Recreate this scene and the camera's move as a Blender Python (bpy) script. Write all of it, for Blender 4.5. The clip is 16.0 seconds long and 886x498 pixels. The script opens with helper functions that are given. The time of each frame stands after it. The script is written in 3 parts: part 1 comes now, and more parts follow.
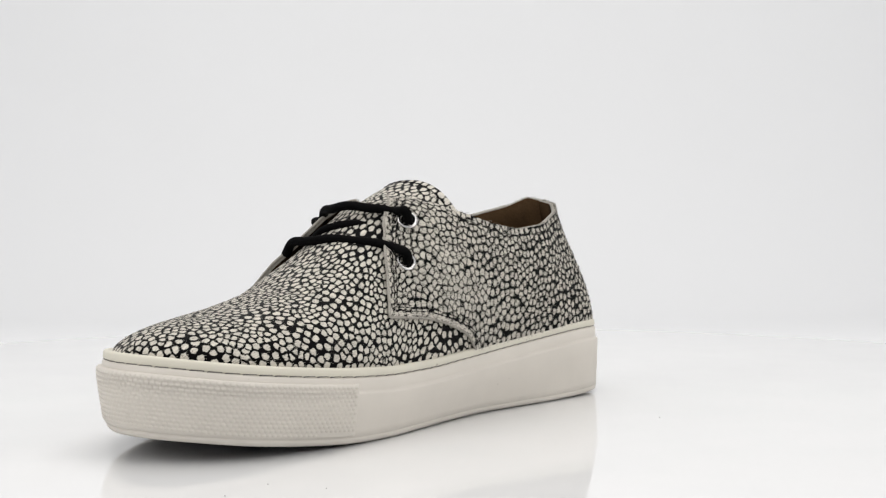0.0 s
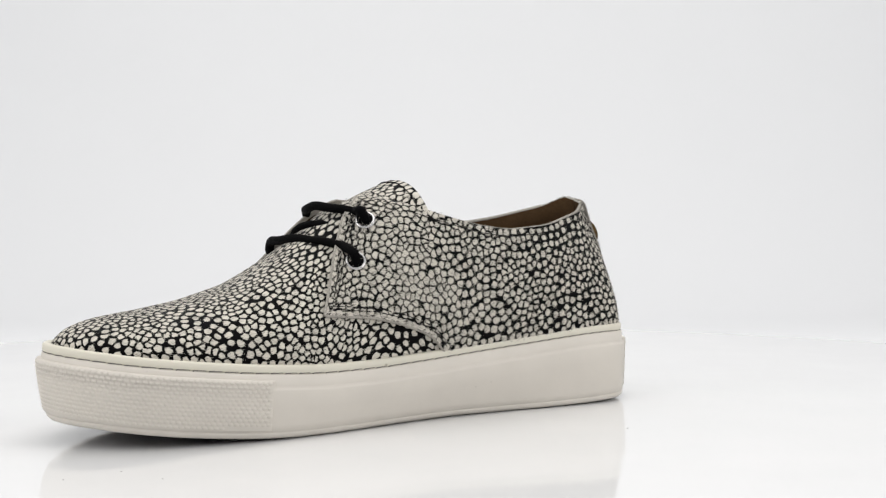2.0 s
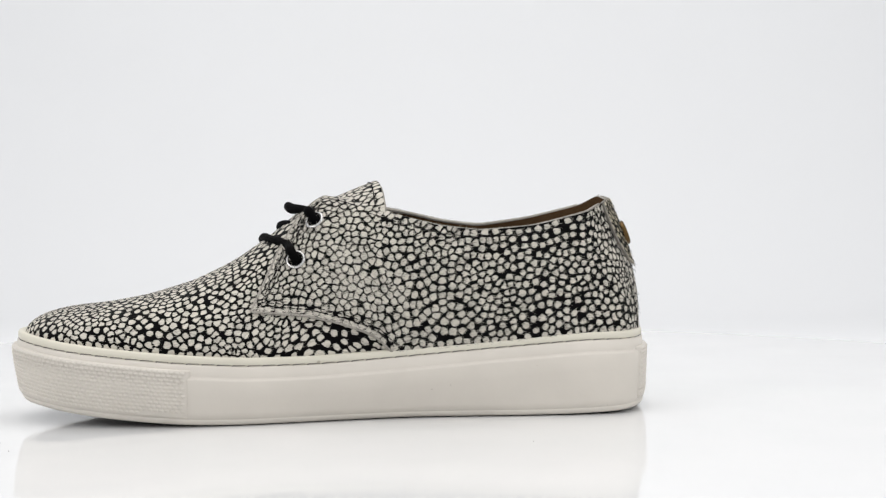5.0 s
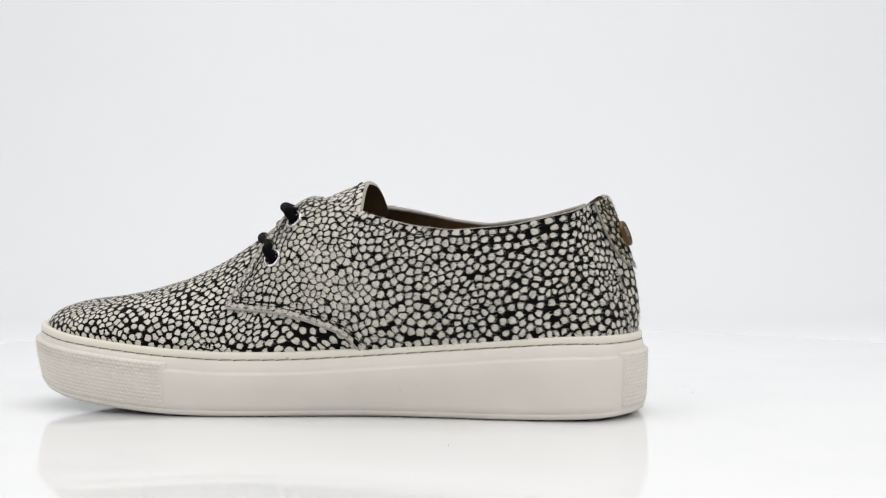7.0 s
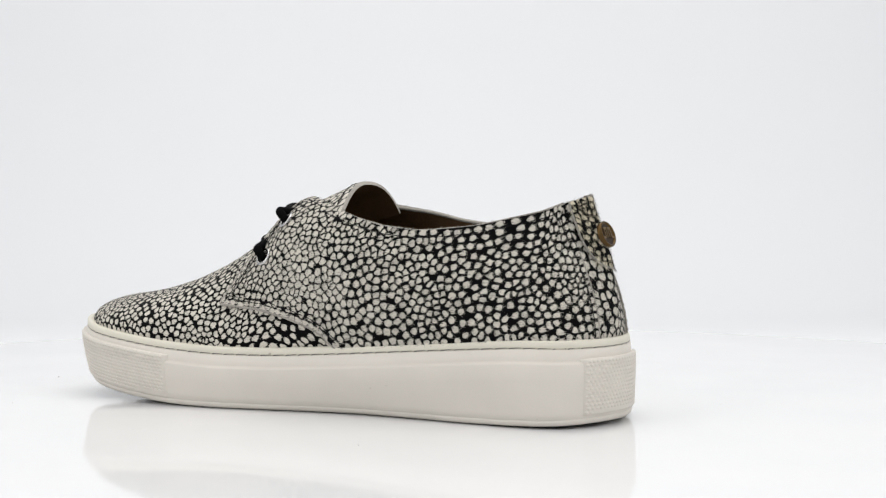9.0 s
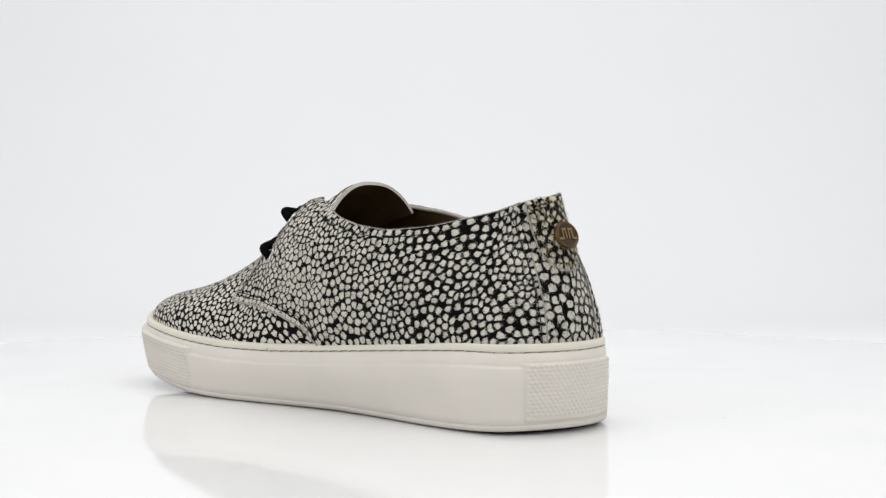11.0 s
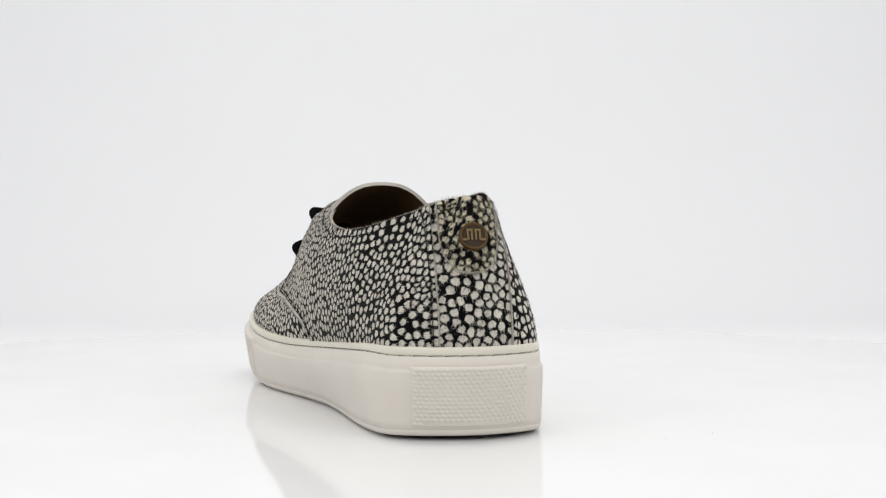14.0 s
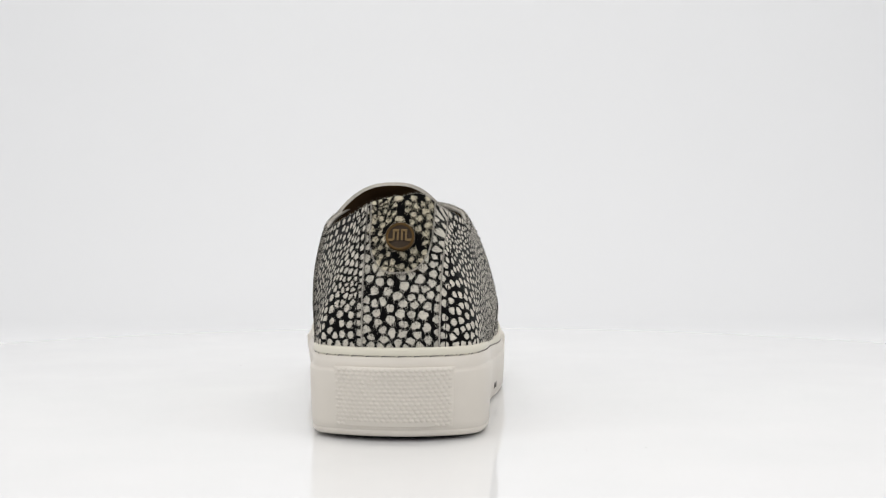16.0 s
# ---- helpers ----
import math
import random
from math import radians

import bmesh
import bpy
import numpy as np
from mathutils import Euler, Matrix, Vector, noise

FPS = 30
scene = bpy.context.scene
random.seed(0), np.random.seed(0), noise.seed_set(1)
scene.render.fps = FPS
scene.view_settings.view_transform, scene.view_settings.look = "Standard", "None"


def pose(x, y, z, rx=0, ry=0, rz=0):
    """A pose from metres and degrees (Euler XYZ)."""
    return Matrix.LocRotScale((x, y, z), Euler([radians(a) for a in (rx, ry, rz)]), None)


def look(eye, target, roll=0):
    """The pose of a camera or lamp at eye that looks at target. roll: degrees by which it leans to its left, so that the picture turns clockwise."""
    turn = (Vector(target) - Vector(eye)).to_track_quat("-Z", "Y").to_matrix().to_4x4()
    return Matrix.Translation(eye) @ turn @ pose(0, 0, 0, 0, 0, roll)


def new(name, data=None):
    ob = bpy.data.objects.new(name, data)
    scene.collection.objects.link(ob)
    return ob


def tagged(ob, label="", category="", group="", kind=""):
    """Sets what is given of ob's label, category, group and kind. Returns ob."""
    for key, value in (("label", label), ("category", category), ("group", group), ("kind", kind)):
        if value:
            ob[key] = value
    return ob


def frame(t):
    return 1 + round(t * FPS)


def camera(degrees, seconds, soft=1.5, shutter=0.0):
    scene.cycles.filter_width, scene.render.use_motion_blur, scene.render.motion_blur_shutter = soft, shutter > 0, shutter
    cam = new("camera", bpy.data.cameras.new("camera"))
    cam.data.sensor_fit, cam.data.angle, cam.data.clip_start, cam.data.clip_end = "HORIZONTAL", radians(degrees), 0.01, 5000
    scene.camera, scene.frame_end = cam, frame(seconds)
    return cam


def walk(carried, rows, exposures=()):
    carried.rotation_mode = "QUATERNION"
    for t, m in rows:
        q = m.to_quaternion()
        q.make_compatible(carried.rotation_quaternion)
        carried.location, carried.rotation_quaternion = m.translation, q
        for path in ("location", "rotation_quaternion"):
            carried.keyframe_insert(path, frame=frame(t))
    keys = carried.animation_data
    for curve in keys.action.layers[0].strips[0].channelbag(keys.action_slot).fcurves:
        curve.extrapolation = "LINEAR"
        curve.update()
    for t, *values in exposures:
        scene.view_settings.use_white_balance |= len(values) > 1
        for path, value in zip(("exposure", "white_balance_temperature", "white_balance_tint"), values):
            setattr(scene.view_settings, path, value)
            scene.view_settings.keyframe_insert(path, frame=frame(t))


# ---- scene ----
# ---------- camera ----------
cam = camera(36.31, 16.0, soft=1.25)
EYE = (0.0119, -0.64, 0.0905)
EYE_POSE = look(EYE, (0.0119, 0.36, 0.0905 - math.tan(radians(1.489))), -0.18)
walk(cam, [(0.0, EYE_POSE), (16.0, EYE_POSE)], [(0.0, 0.01, 6600, 11), (1.5, 0.04, 6580, 11), (3.5, 0.08, 6530, 11), (7.0, 0.09, 6490, 11), (9.0, 0.10, 6490, 11), (12.5, 0.10, 6510, 11), (14.5, 0.05, 6560, 11), (16.0, 0.01, 6580, 11)])

# ---------- light ----------
world = bpy.data.worlds.new("studio_white")
scene.world = world
world.use_nodes = True
world.node_tree.nodes["Background"].inputs[0].default_value = (0.96, 0.98, 1.0, 1)
world.node_tree.nodes["Background"].inputs[1].default_value = 0.68


def softbox(name, eye, target, w, h, watts, colour=(1, 0.985, 0.96)):
    data = bpy.data.lights.new(name, "AREA")
    data.shape, data.size, data.size_y, data.energy, data.color = "RECTANGLE", w, h, watts, colour
    ob = new(name, data)
    ob.matrix_world = look(eye, target)
    return ob


softbox("softbox_top", (0.0, 0.05, 1.0), (0.0, 0.0, 0.0), 1.0, 0.9, 6.2)
softbox("softbox_left", (-0.85, -0.55, 0.55), (0.0, 0.0, 0.05), 0.6, 0.7, 3.0)
softbox("softbox_right", (0.85, -0.55, 0.55), (0.0, 0.0, 0.05), 0.6, 0.7, 3.0)


# ---------- materials ----------
def material(name, base, rough=0.5, metal=0.0, spec=0.5):
    m = bpy.data.materials.new(name)
    m.use_nodes = True
    b = m.node_tree.nodes["Principled BSDF"]
    b.inputs["Base Color"].default_value = (*base, 1)
    b.inputs["Roughness"].default_value = rough
    b.inputs["Metallic"].default_value = metal
    b.inputs["Specular IOR Level"].default_value = spec
    return m


class Nodes:
    """Short hand for adding nodes to a material."""

    def __init__(self, m):
        self.t = m.node_tree
        self.bsdf = m.node_tree.nodes["Principled BSDF"]

    def add(self, kind, **sets):
        n = self.t.nodes.new(kind)
        for key, value in sets.items():
            if key in n.inputs:
                n.inputs[key].default_value = value
        return n

    def link(self, a, b):
        self.t.links.new(a, b)

    def math(self, op, a, b=None, clamp=False):
        n = self.t.nodes.new("ShaderNodeMath")
        n.operation, n.use_clamp = op, clamp
        for slot, value in enumerate((a, b)):
            if value is None:
                continue
            if isinstance(value, (int, float)):
                n.inputs[slot].default_value = value
            else:
                self.link(value, n.inputs[slot])
        return n.outputs[0]

    def noise(self, vec, scale, detail=3.0, rough=0.55):
        n = self.add("ShaderNodeTexNoise", Scale=scale, Detail=detail, Roughness=rough)
        self.link(vec, n.inputs["Vector"])
        return n

    def scaled(self, vec, s):
        n = self.t.nodes.new("ShaderNodeMapping")
        n.inputs["Scale"].default_value = s
        self.link(vec, n.inputs["Vector"])
        return n.outputs[0]

    def ramp(self, fac, stops):
        n = self.t.nodes.new("ShaderNodeValToRGB")
        els = n.color_ramp.elements
        while len(els) < len(stops):
            els.new(0.5)
        for e, (p, c) in zip(els, stops):
            e.position, e.color = p, (*c, 1)
        self.link(fac, n.inputs[0])
        return n.outputs[0]

    def bump(self, height, strength, dist):
        n = self.add("ShaderNodeBump", Strength=strength, Distance=dist)
        self.link(height, n.inputs["Height"])
        self.link(n.outputs[0], self.bsdf.inputs["Normal"])


def spotted_hair(name, dark=(0.0013, 0.0012, 0.0014), light=(0.52, 0.492, 0.432)):
    """Short calf hair printed with pale rounded spots on black. The leather carries the print as the attribute "print":
    millimetres inside (+) or outside (-) a spot; the UV is the unrolled panel in metres."""
    m = material(name, light, 0.75, 0, 0.06)
    n = Nodes(m)
    n.bsdf.inputs["Sheen Weight"].default_value = 0.10
    n.bsdf.inputs["Sheen Roughness"].default_value = 0.35
    uv = n.add("ShaderNodeTexCoord").outputs["UV"]
    mask = n.t.nodes.new("ShaderNodeAttribute")
    mask.attribute_name = "print"
    # the lie of the hair frays the print's edge
    fray = n.noise(n.scaled(uv, (380, 2600, 1)), 1.0, 2.0)
    lump = n.noise(uv, 420, 2.0)
    edge = n.math("ADD", n.math("MULTIPLY", n.math("SUBTRACT", fray.outputs["Fac"], 0.5), 0.95), n.math("MULTIPLY", n.math("SUBTRACT", lump.outputs["Fac"], 0.5), 0.4))
    spot = n.math("MULTIPLY_ADD", n.math("ADD", mask.outputs["Fac"], edge), 4.2, True)
    spot.node.inputs[2].default_value = 0.5
    # single hairs: streaks along the lie, pale ones strayed over the black
    grain = n.noise(n.scaled(uv, (330, 3300, 1)), 1.0, 3.0)
    stray = n.noise(n.scaled(uv, (260, 2700, 1)), 1.0, 2.0)
    tone = n.noise(uv, 150, 2.0)
    pale = n.ramp(n.math("ADD", n.math("MULTIPLY", grain.outputs["Fac"], 0.65), n.math("MULTIPLY", tone.outputs["Fac"], 0.35)),
                  [(0.33, tuple(c * 0.45 for c in light)), (0.47, light), (0.66, tuple(min(1, c * 1.3) for c in light))])
    near = n.math("ADD", stray.outputs["Fac"], n.math("MULTIPLY", mask.outputs["Fac"], 0.10))
    black = n.ramp(near, [(0.61, dark), (0.69, (0.04, 0.038, 0.035)), (0.78, (0.16, 0.15, 0.13))])
    mix = n.t.nodes.new("ShaderNodeMix")
    mix.data_type = "RGBA"
    n.link(spot, mix.inputs[0]), n.link(black, mix.inputs[6]), n.link(pale, mix.inputs[7])
    n.link(mix.outputs[2], n.bsdf.inputs["Base Color"])
    n.bump(n.math("ADD", grain.outputs["Fac"], n.math("MULTIPLY", spot, 0.3)), 0.5, 0.0005)
    return m


def rubber(name, base, rough=0.5):
    m = material(name, base, rough, 0, 0.35)
    n = Nodes(m)
    obj = n.add("ShaderNodeTexCoord").outputs["Object"]
    big = n.noise(obj, 35, 3.0)
    fine = n.noise(obj, 900, 2.0)
    col = n.ramp(big.outputs["Fac"], [(0.3, tuple(c * 0.94 for c in base)), (0.7, base)])
    # a few small scuffs
    mark = n.noise(n.scaled(obj, (1, 1, 1.6)), 230, 1.0)
    scuff = n.ramp(mark.outputs["Fac"], [(0.80, (1, 1, 1)), (0.83, (0.68, 0.66, 0.63))])
    worn = n.t.nodes.new("ShaderNodeMix")
    worn.data_type, worn.blend_type = "RGBA", "MULTIPLY"
    worn.inputs[0].default_value = 1.0
    n.link(col, worn.inputs[6]), n.link(scuff, worn.inputs[7])
    n.link(worn.outputs[2], n.bsdf.inputs["Base Color"])
    n.bump(n.math("ADD", n.math("MULTIPLY", big.outputs["Fac"], 0.7), n.math("MULTIPLY", fine.outputs["Fac"], 0.3)), 0.12, 0.0006)
    return m


def cloth(name, base, scale=1500, rough=0.9):
    m = material(name, base, rough, 0, 0.05)
    n = Nodes(m)
    obj = n.add("ShaderNodeTexCoord").outputs["Object"]
    f = n.noise(obj, scale, 3.0)
    g = n.noise(obj, 70, 3.0)
    col = n.ramp(n.math("ADD", n.math("MULTIPLY", f.outputs["Fac"], 0.5), n.math("MULTIPLY", g.outputs["Fac"], 0.5)),
                 [(0.3, tuple(c * 0.6 for c in base)), (0.55, base), (0.75, tuple(min(1, c * 1.3) for c in base))])
    n.link(col, n.bsdf.inputs["Base Color"])
    n.bump(f.outputs["Fac"], 0.5, 0.0005)
    return m


HAIR = spotted_hair("spotted_calf_hair")
HAIR_TAB = spotted_hair("yellowed_spotted_calf_hair", light=(0.54, 0.49, 0.37))
RUBBER = rubber("off_white_rubber", (0.606, 0.568, 0.511), 0.48)
WELT = rubber("cream_welt", (0.62, 0.59, 0.50), 0.5)
# outsole: shade under the sole is put into this near-black colour
OUTSOLE_SHADE = rubber("shade_dark_outsole_rubber", (0.05, 0.044, 0.038), 0.7)
LINING = cloth("brown_suede_lining", (0.078, 0.046, 0.023))
RAW_EDGE = cloth("cut_leather_edge", (0.34, 0.32, 0.285), 1300)
LACE = cloth("black_waxed_cord", (0.0016, 0.0016, 0.0018), 2200, 0.75)
THREAD = cloth("grey_thread", (0.20, 0.19, 0.18), 3000)
THREAD_BLACK = cloth("black_thread", (0.012, 0.011, 0.012), 3000)
STEEL = material("polished_eyelet_metal", (0.50, 0.49, 0.48), 0.25, 1.0)
BRONZE = material("aged_bronze", (0.085, 0.052, 0.022), 0.34, 1.0)
BRONZE_WORN = material("bright_worn_bronze", (0.22, 0.15, 0.075), 0.32, 1.0)
BRONZE_DARK = material("bronze_recess", (0.035, 0.022, 0.012), 0.5, 0.6)


def white_board():
    m = material("glossy_white_acrylic", (0.86, 0.87, 0.88), 0.06, 0, 0.30)
    n = Nodes(m)
    obj = n.add("ShaderNodeTexCoord").outputs["Object"]
    big = n.noise(obj, 14, 4.0)
    col = n.ramp(big.outputs["Fac"], [(0.3, (0.71, 0.715, 0.715)), (0.7, (0.74, 0.74, 0.74))])
    n.link(col, n.bsdf.inputs["Base Color"])
    rough = n.math("MULTIPLY_ADD", big.outputs["Fac"], 0.06)
    rough.node.inputs[2].default_value = 0.03
    n.link(rough, n.bsdf.inputs["Roughness"])
    return m


def paper(name, base):
    m = material(name, base, 0.9, 0, 0.1)
    n = Nodes(m)
    obj = n.add("ShaderNodeTexCoord").outputs["Object"]
    big = n.noise(obj, 1.6, 3.0)
    col = n.ramp(big.outputs["Fac"], [(0.3, tuple(c * 0.985 for c in base)), (0.7, base)])
    n.link(col, n.bsdf.inputs["Base Color"])
    n.bump(n.noise(obj, 400, 2.0).outputs["Fac"], 0.05, 0.0005)
    return m


BOARD = white_board()
PAPER = paper("white_backdrop_paper", (0.82, 0.825, 0.83))
SPECK = material("dark_dust", (0.10, 0.09, 0.08), 0.9)


# ---------- building helpers ----------
def mesh_ob(name, verts, faces, mat, uvs=None, smooth=True, print_mm=None):
    me = bpy.data.meshes.new(name)
    me.from_pydata([tuple(map(float, v)) for v in verts], [], faces)
    me.materials.append(mat)
    if uvs is not None:
        layer = me.uv_layers.new(name="panel")
        idx = np.empty(len(me.loops), dtype=np.int32)
        me.loops.foreach_get("vertex_index", idx)
        layer.data.foreach_set("uv", np.asarray(uvs, dtype=np.float32)[idx].ravel())
    if print_mm is not None:
        me.attributes.new("print", "FLOAT", "POINT").data.foreach_set("value", np.asarray(print_mm, dtype=np.float32))
    me.polygons.foreach_set("use_smooth", [smooth] * len(me.polygons))
    me.update()
    return new(name, me)


def under(ob, parent, label=""):
    ob.parent = parent
    return tagged(ob, label)


def part(name, bm, mat, parent, label=""):
    me = bpy.data.meshes.new(name)
    bm.to_mesh(me)
    bm.free()
    me.materials.append(mat)
    ob = new(name, me)
    ob.parent = parent
    return tagged(ob, label)


def grid_faces(nu, nv, wrap=False):
    out = []
    for i in range(nu if wrap else nu - 1):
        j = (i + 1) % nu
        for k in range(nv - 1):
            out.append((i * nv + k, j * nv + k, j * nv + k + 1, i * nv + k + 1))
    return out


def tube(points, radius, sides=10, closed=False, flat=1.0):
    """Verts and faces of a cord along the points."""
    P = np.asarray(points, float)
    n = len(P)
    tan = np.roll(P, -1, 0) - np.roll(P, 1, 0) if closed else np.gradient(P, axis=0)
    tan /= np.linalg.norm(tan, axis=1)[:, None]
    ref = np.array([0, 0, 1.0]) if abs(tan[:, 2]).mean() < 0.8 else np.array([1.0, 0, 0])
    a = np.cross(tan, ref)
    a /= np.linalg.norm(a, axis=1)[:, None]
    b = np.cross(a, tan)
    verts = []
    for i in range(n):
        for s in range(sides):
            w = 2 * math.pi * s / sides
            verts.append(P[i] + radius * (math.cos(w) * a[i] + flat * math.sin(w) * b[i]))
    faces = []
    for i in range(n if closed else n - 1):
        j = (i + 1) % n
        for s in range(sides):
            t = (s + 1) % sides
            faces.append((i * sides + s, i * sides + t, j * sides + t, j * sides + s))
    if not closed:
        faces += [tuple(range(sides))[::-1], tuple((n - 1) * sides + s for s in range(sides))]
    return verts, faces


def catmull(P, n=12, closed=False):
    P = np.asarray(P, float)
    m = len(P)
    out = []
    for i in range(m if closed else m - 1):
        if closed:
            a, b, c, d = P[i - 1], P[i], P[(i + 1) % m], P[(i + 2) % m]
        else:
            a, b, c, d = P[max(i - 1, 0)], P[i], P[i + 1], P[min(i + 2, m - 1)]
        for k in range(n):
            u = k / n
            out.append(0.5 * (2 * b + (c - a) * u + (2 * a - 5 * b + 4 * c - d) * u * u + (3 * b - a - 3 * c + d) * u ** 3))
    if not closed:
        out.append(P[-1])
    return np.array(out)


# ---------- the studio ----------
def backdrop():
    """A white paper sweep: table top that curves up behind the turntable and round the sides."""
    prof = []
    for i in range(13):
        w = math.pi / 2 * i / 12
        prof.append((0.85 + 0.35 * math.sin(w), -0.03 + 0.35 * (1 - math.cos(w))))
    prof = [(-1.6, -0.03), (0.0, -0.03)] + prof + [(1.2, 1.0), (1.2, 2.2)]
    xs = np.linspace(-2.4, 2.4, 25)
    verts = [(x, y, z) for x in xs for y, z in prof]
    ob = mesh_ob("backdrop", verts, grid_faces(len(xs), len(prof)), PAPER)
    return tagged(ob, "seamless white paper sweep behind the turntable", "backdrop", kind="structure")


backdrop()


def turntable():
    base = tagged(new("turntable"), "glossy white round acrylic display turntable, slowly turning", "turntable")
    r, th, roll = 0.447, 0.012, 0.005
    # a flat disc with a softly rolled rim
    prof = [(0.0, 0.0), (0.15, 0.0), (0.30, 0.0), (r - 3 * roll, 0.0)]
    prof += [(r - 3 * roll + 3 * roll * math.sin(w), -roll * (1 - math.cos(w))) for w in (math.pi / 2 * i / 14 for i in range(1, 15))]
    prof += [(r, -th), (0.0, -th)]
    bm = bmesh.new()
    rings = [[bm.verts.new((q * math.cos(2 * math.pi * i / 180), q * math.sin(2 * math.pi * i / 180), z)) for i in range(180)] for q, z in prof[1:-1]]
    top, low = bm.verts.new((0, 0, 0)), bm.verts.new((0, 0, -th))
    for i in range(180):
        j = (i + 1) % 180
        bm.faces.new((top, rings[0][i], rings[0][j]))
        for A, B in zip(rings, rings[1:]):
            bm.faces.new((A[i], B[i], B[j], A[j]))
        bm.faces.new((low, rings[-1][j], rings[-1][i]))
    for face in bm.faces:
        face.smooth = True
    part("board", bm, BOARD, base, "glossy white acrylic disc")
    bm = bmesh.new()
    bmesh.ops.create_cone(bm, cap_ends=True, segments=48, radius1=0.14, radius2=0.13, depth=0.018)
    bmesh.ops.translate(bm, vec=(0, 0, -th - 0.0090), verts=bm.verts)
    part("rotary_base", bm, PAPER, base, "white round motor base")
    return base


TURNTABLE = turntable()

# ---------- the shoe ----------
# own space: x from heel to toe, y to the foot's inner side, z up from the board; AXIS is where the turntable turns
AXIS = np.array([0.0988, 0.0045, 0.0])
SHOE = tagged(new("shoe"), "spotted black and white lace-up sneaker on a thick off-white sole", "shoe")

OUTLINE = catmull([(-.0086, 0), (-.0066, .016), (.0003, .0308), (.0115, .0382), (.04, .0440), (.10, .0545), (.15, .0672), (.19, .0766), (.22, .0789),
                   (.245, .0766), (.2618, .0682), (.2736, .0558), (.2786, .0388), (.2748, .0215), (.264, .003), (.249, -.0122), (.225, -.0242), (.19, -.0305),
                   (.15, -.0328), (.1, -.0319), (.06, -.0336), (.03, -.0347), (.0125, -.0330), (.0018, -.0266), (-.0056, -.0138)], 16, True)
TOE = 12 * 16            # index of the toe's tip on the outline


def resample(P, n, closed=True):
    Q = np.vstack([P, P[:1]]) if closed else P
    d = np.r_[0, np.cumsum(np.linalg.norm(np.diff(Q, axis=0), axis=1))]
    s = np.linspace(0, d[-1], n, endpoint=not closed)
    return np.stack([np.interp(s, d, Q[:, i]) for i in range(P.shape[1])], 1)


def inset(P, amount):
    """The closed outline moved inward."""
    t = np.roll(P, -1, 0) - np.roll(P, 1, 0)
    t /= np.linalg.norm(t, axis=1)[:, None]
    return P + np.stack([-t[:, 1], t[:, 0]], 1) * -amount * INSIDE


_area = 0.5 * np.sum(OUTLINE[:, 0] * np.roll(OUTLINE[:, 1], -1) - OUTLINE[:, 1] * np.roll(OUTLINE[:, 0], -1))
INSIDE = -1.0 if _area > 0 else 1.0


def z_rim(x):
    return np.interp(x, [-.01, .02, .05, .08, .11, .14, .17, .2, .225, .25, .28], [.0374, .0375, .0355, .0333, .0311, .0294, .0292, .0312, .0336, .0364, .0404])


def z_low(x):
    return np.interp(x, [-.01, .005, .02, .05, .11, .14, .17, .185, .2, .225, .25, .28], [.0017, .0010, .0004, 0, .0001, 0, 0, .0002, .0009, .0030, .0058, .0092])


def smooth_of(f):
    xs = np.linspace(-.02, .29, 160)
    ys = f(xs)
    for _ in range(14):
        ys[1:-1] = (ys[:-2] + ys[1:-1] * 2 + ys[2:]) / 4
    return lambda x: np.interp(x, xs, ys)


z_rim, z_low = smooth_of(z_rim), smooth_of(z_low)
RING = resample(OUTLINE, 260)


def taper(x, y):
    """How far the sole's wall leans in at its foot; the inner side is hollowed at the waist."""
    inner = np.interp(x, [-.01, .03, .05, .07, .1, .133, .166, .2, .234, .265, .28], [.0011, .0013, .0028, .0048, .0068, .0055, .0028, .0030, .0040, .0044, .0036])
    outer = np.interp(x, [-.01, .03, .06, .10, .14, .18, .25, .28], [.0009, .0009, .0018, .0034, .0020, .0010, .0024, .0034])
    return np.where(y > np.interp(x, [-.01, .28], [0, .034]), inner, outer)


def lean(x, y, z):
    """Inset of the wall at that height."""
    lo, hi = z_low(x), z_rim(x) - 0.0092
    return taper(x, y) * np.clip(1 - (z - lo) / (hi - lo), 0, 1) ** 1.2


def sole_band(name, levels, mat, label, cap_low=False, cap_top=False):
    """A band of the sole: levels of (height, inset), the height a function of x."""
    rings = []
    for h, ins in levels:
        xy = inset(RING, (ins + lean(RING[:, 0], RING[:, 1], h(RING[:, 0])))[:, None])
        rings.append(np.column_stack([xy, h(RING[:, 0])]))
    V = np.stack(rings, 1).reshape(-1, 3) - AXIS
    nv = len(levels)
    faces = grid_faces(len(RING), nv, True)
    verts = list(V)
    if cap_low:
        c = len(verts)
        verts.append(np.append(RING.mean(0), float(z_low(0.1)) + 0.0008) - AXIS)
        faces += [(c, ((i + 1) % len(RING)) * nv, i * nv) for i in range(len(RING))]
    if cap_top:
        c = len(verts)
        verts.append(np.append(RING.mean(0), float(z_rim(0.1)) - 0.002) - AXIS)
        faces += [(c, i * nv + nv - 1, ((i + 1) % len(RING)) * nv + nv - 1) for i in range(len(RING))]
    ob = mesh_ob(name, verts, [f[::-1] for f in faces], mat)
    return under(ob, SHOE, label)


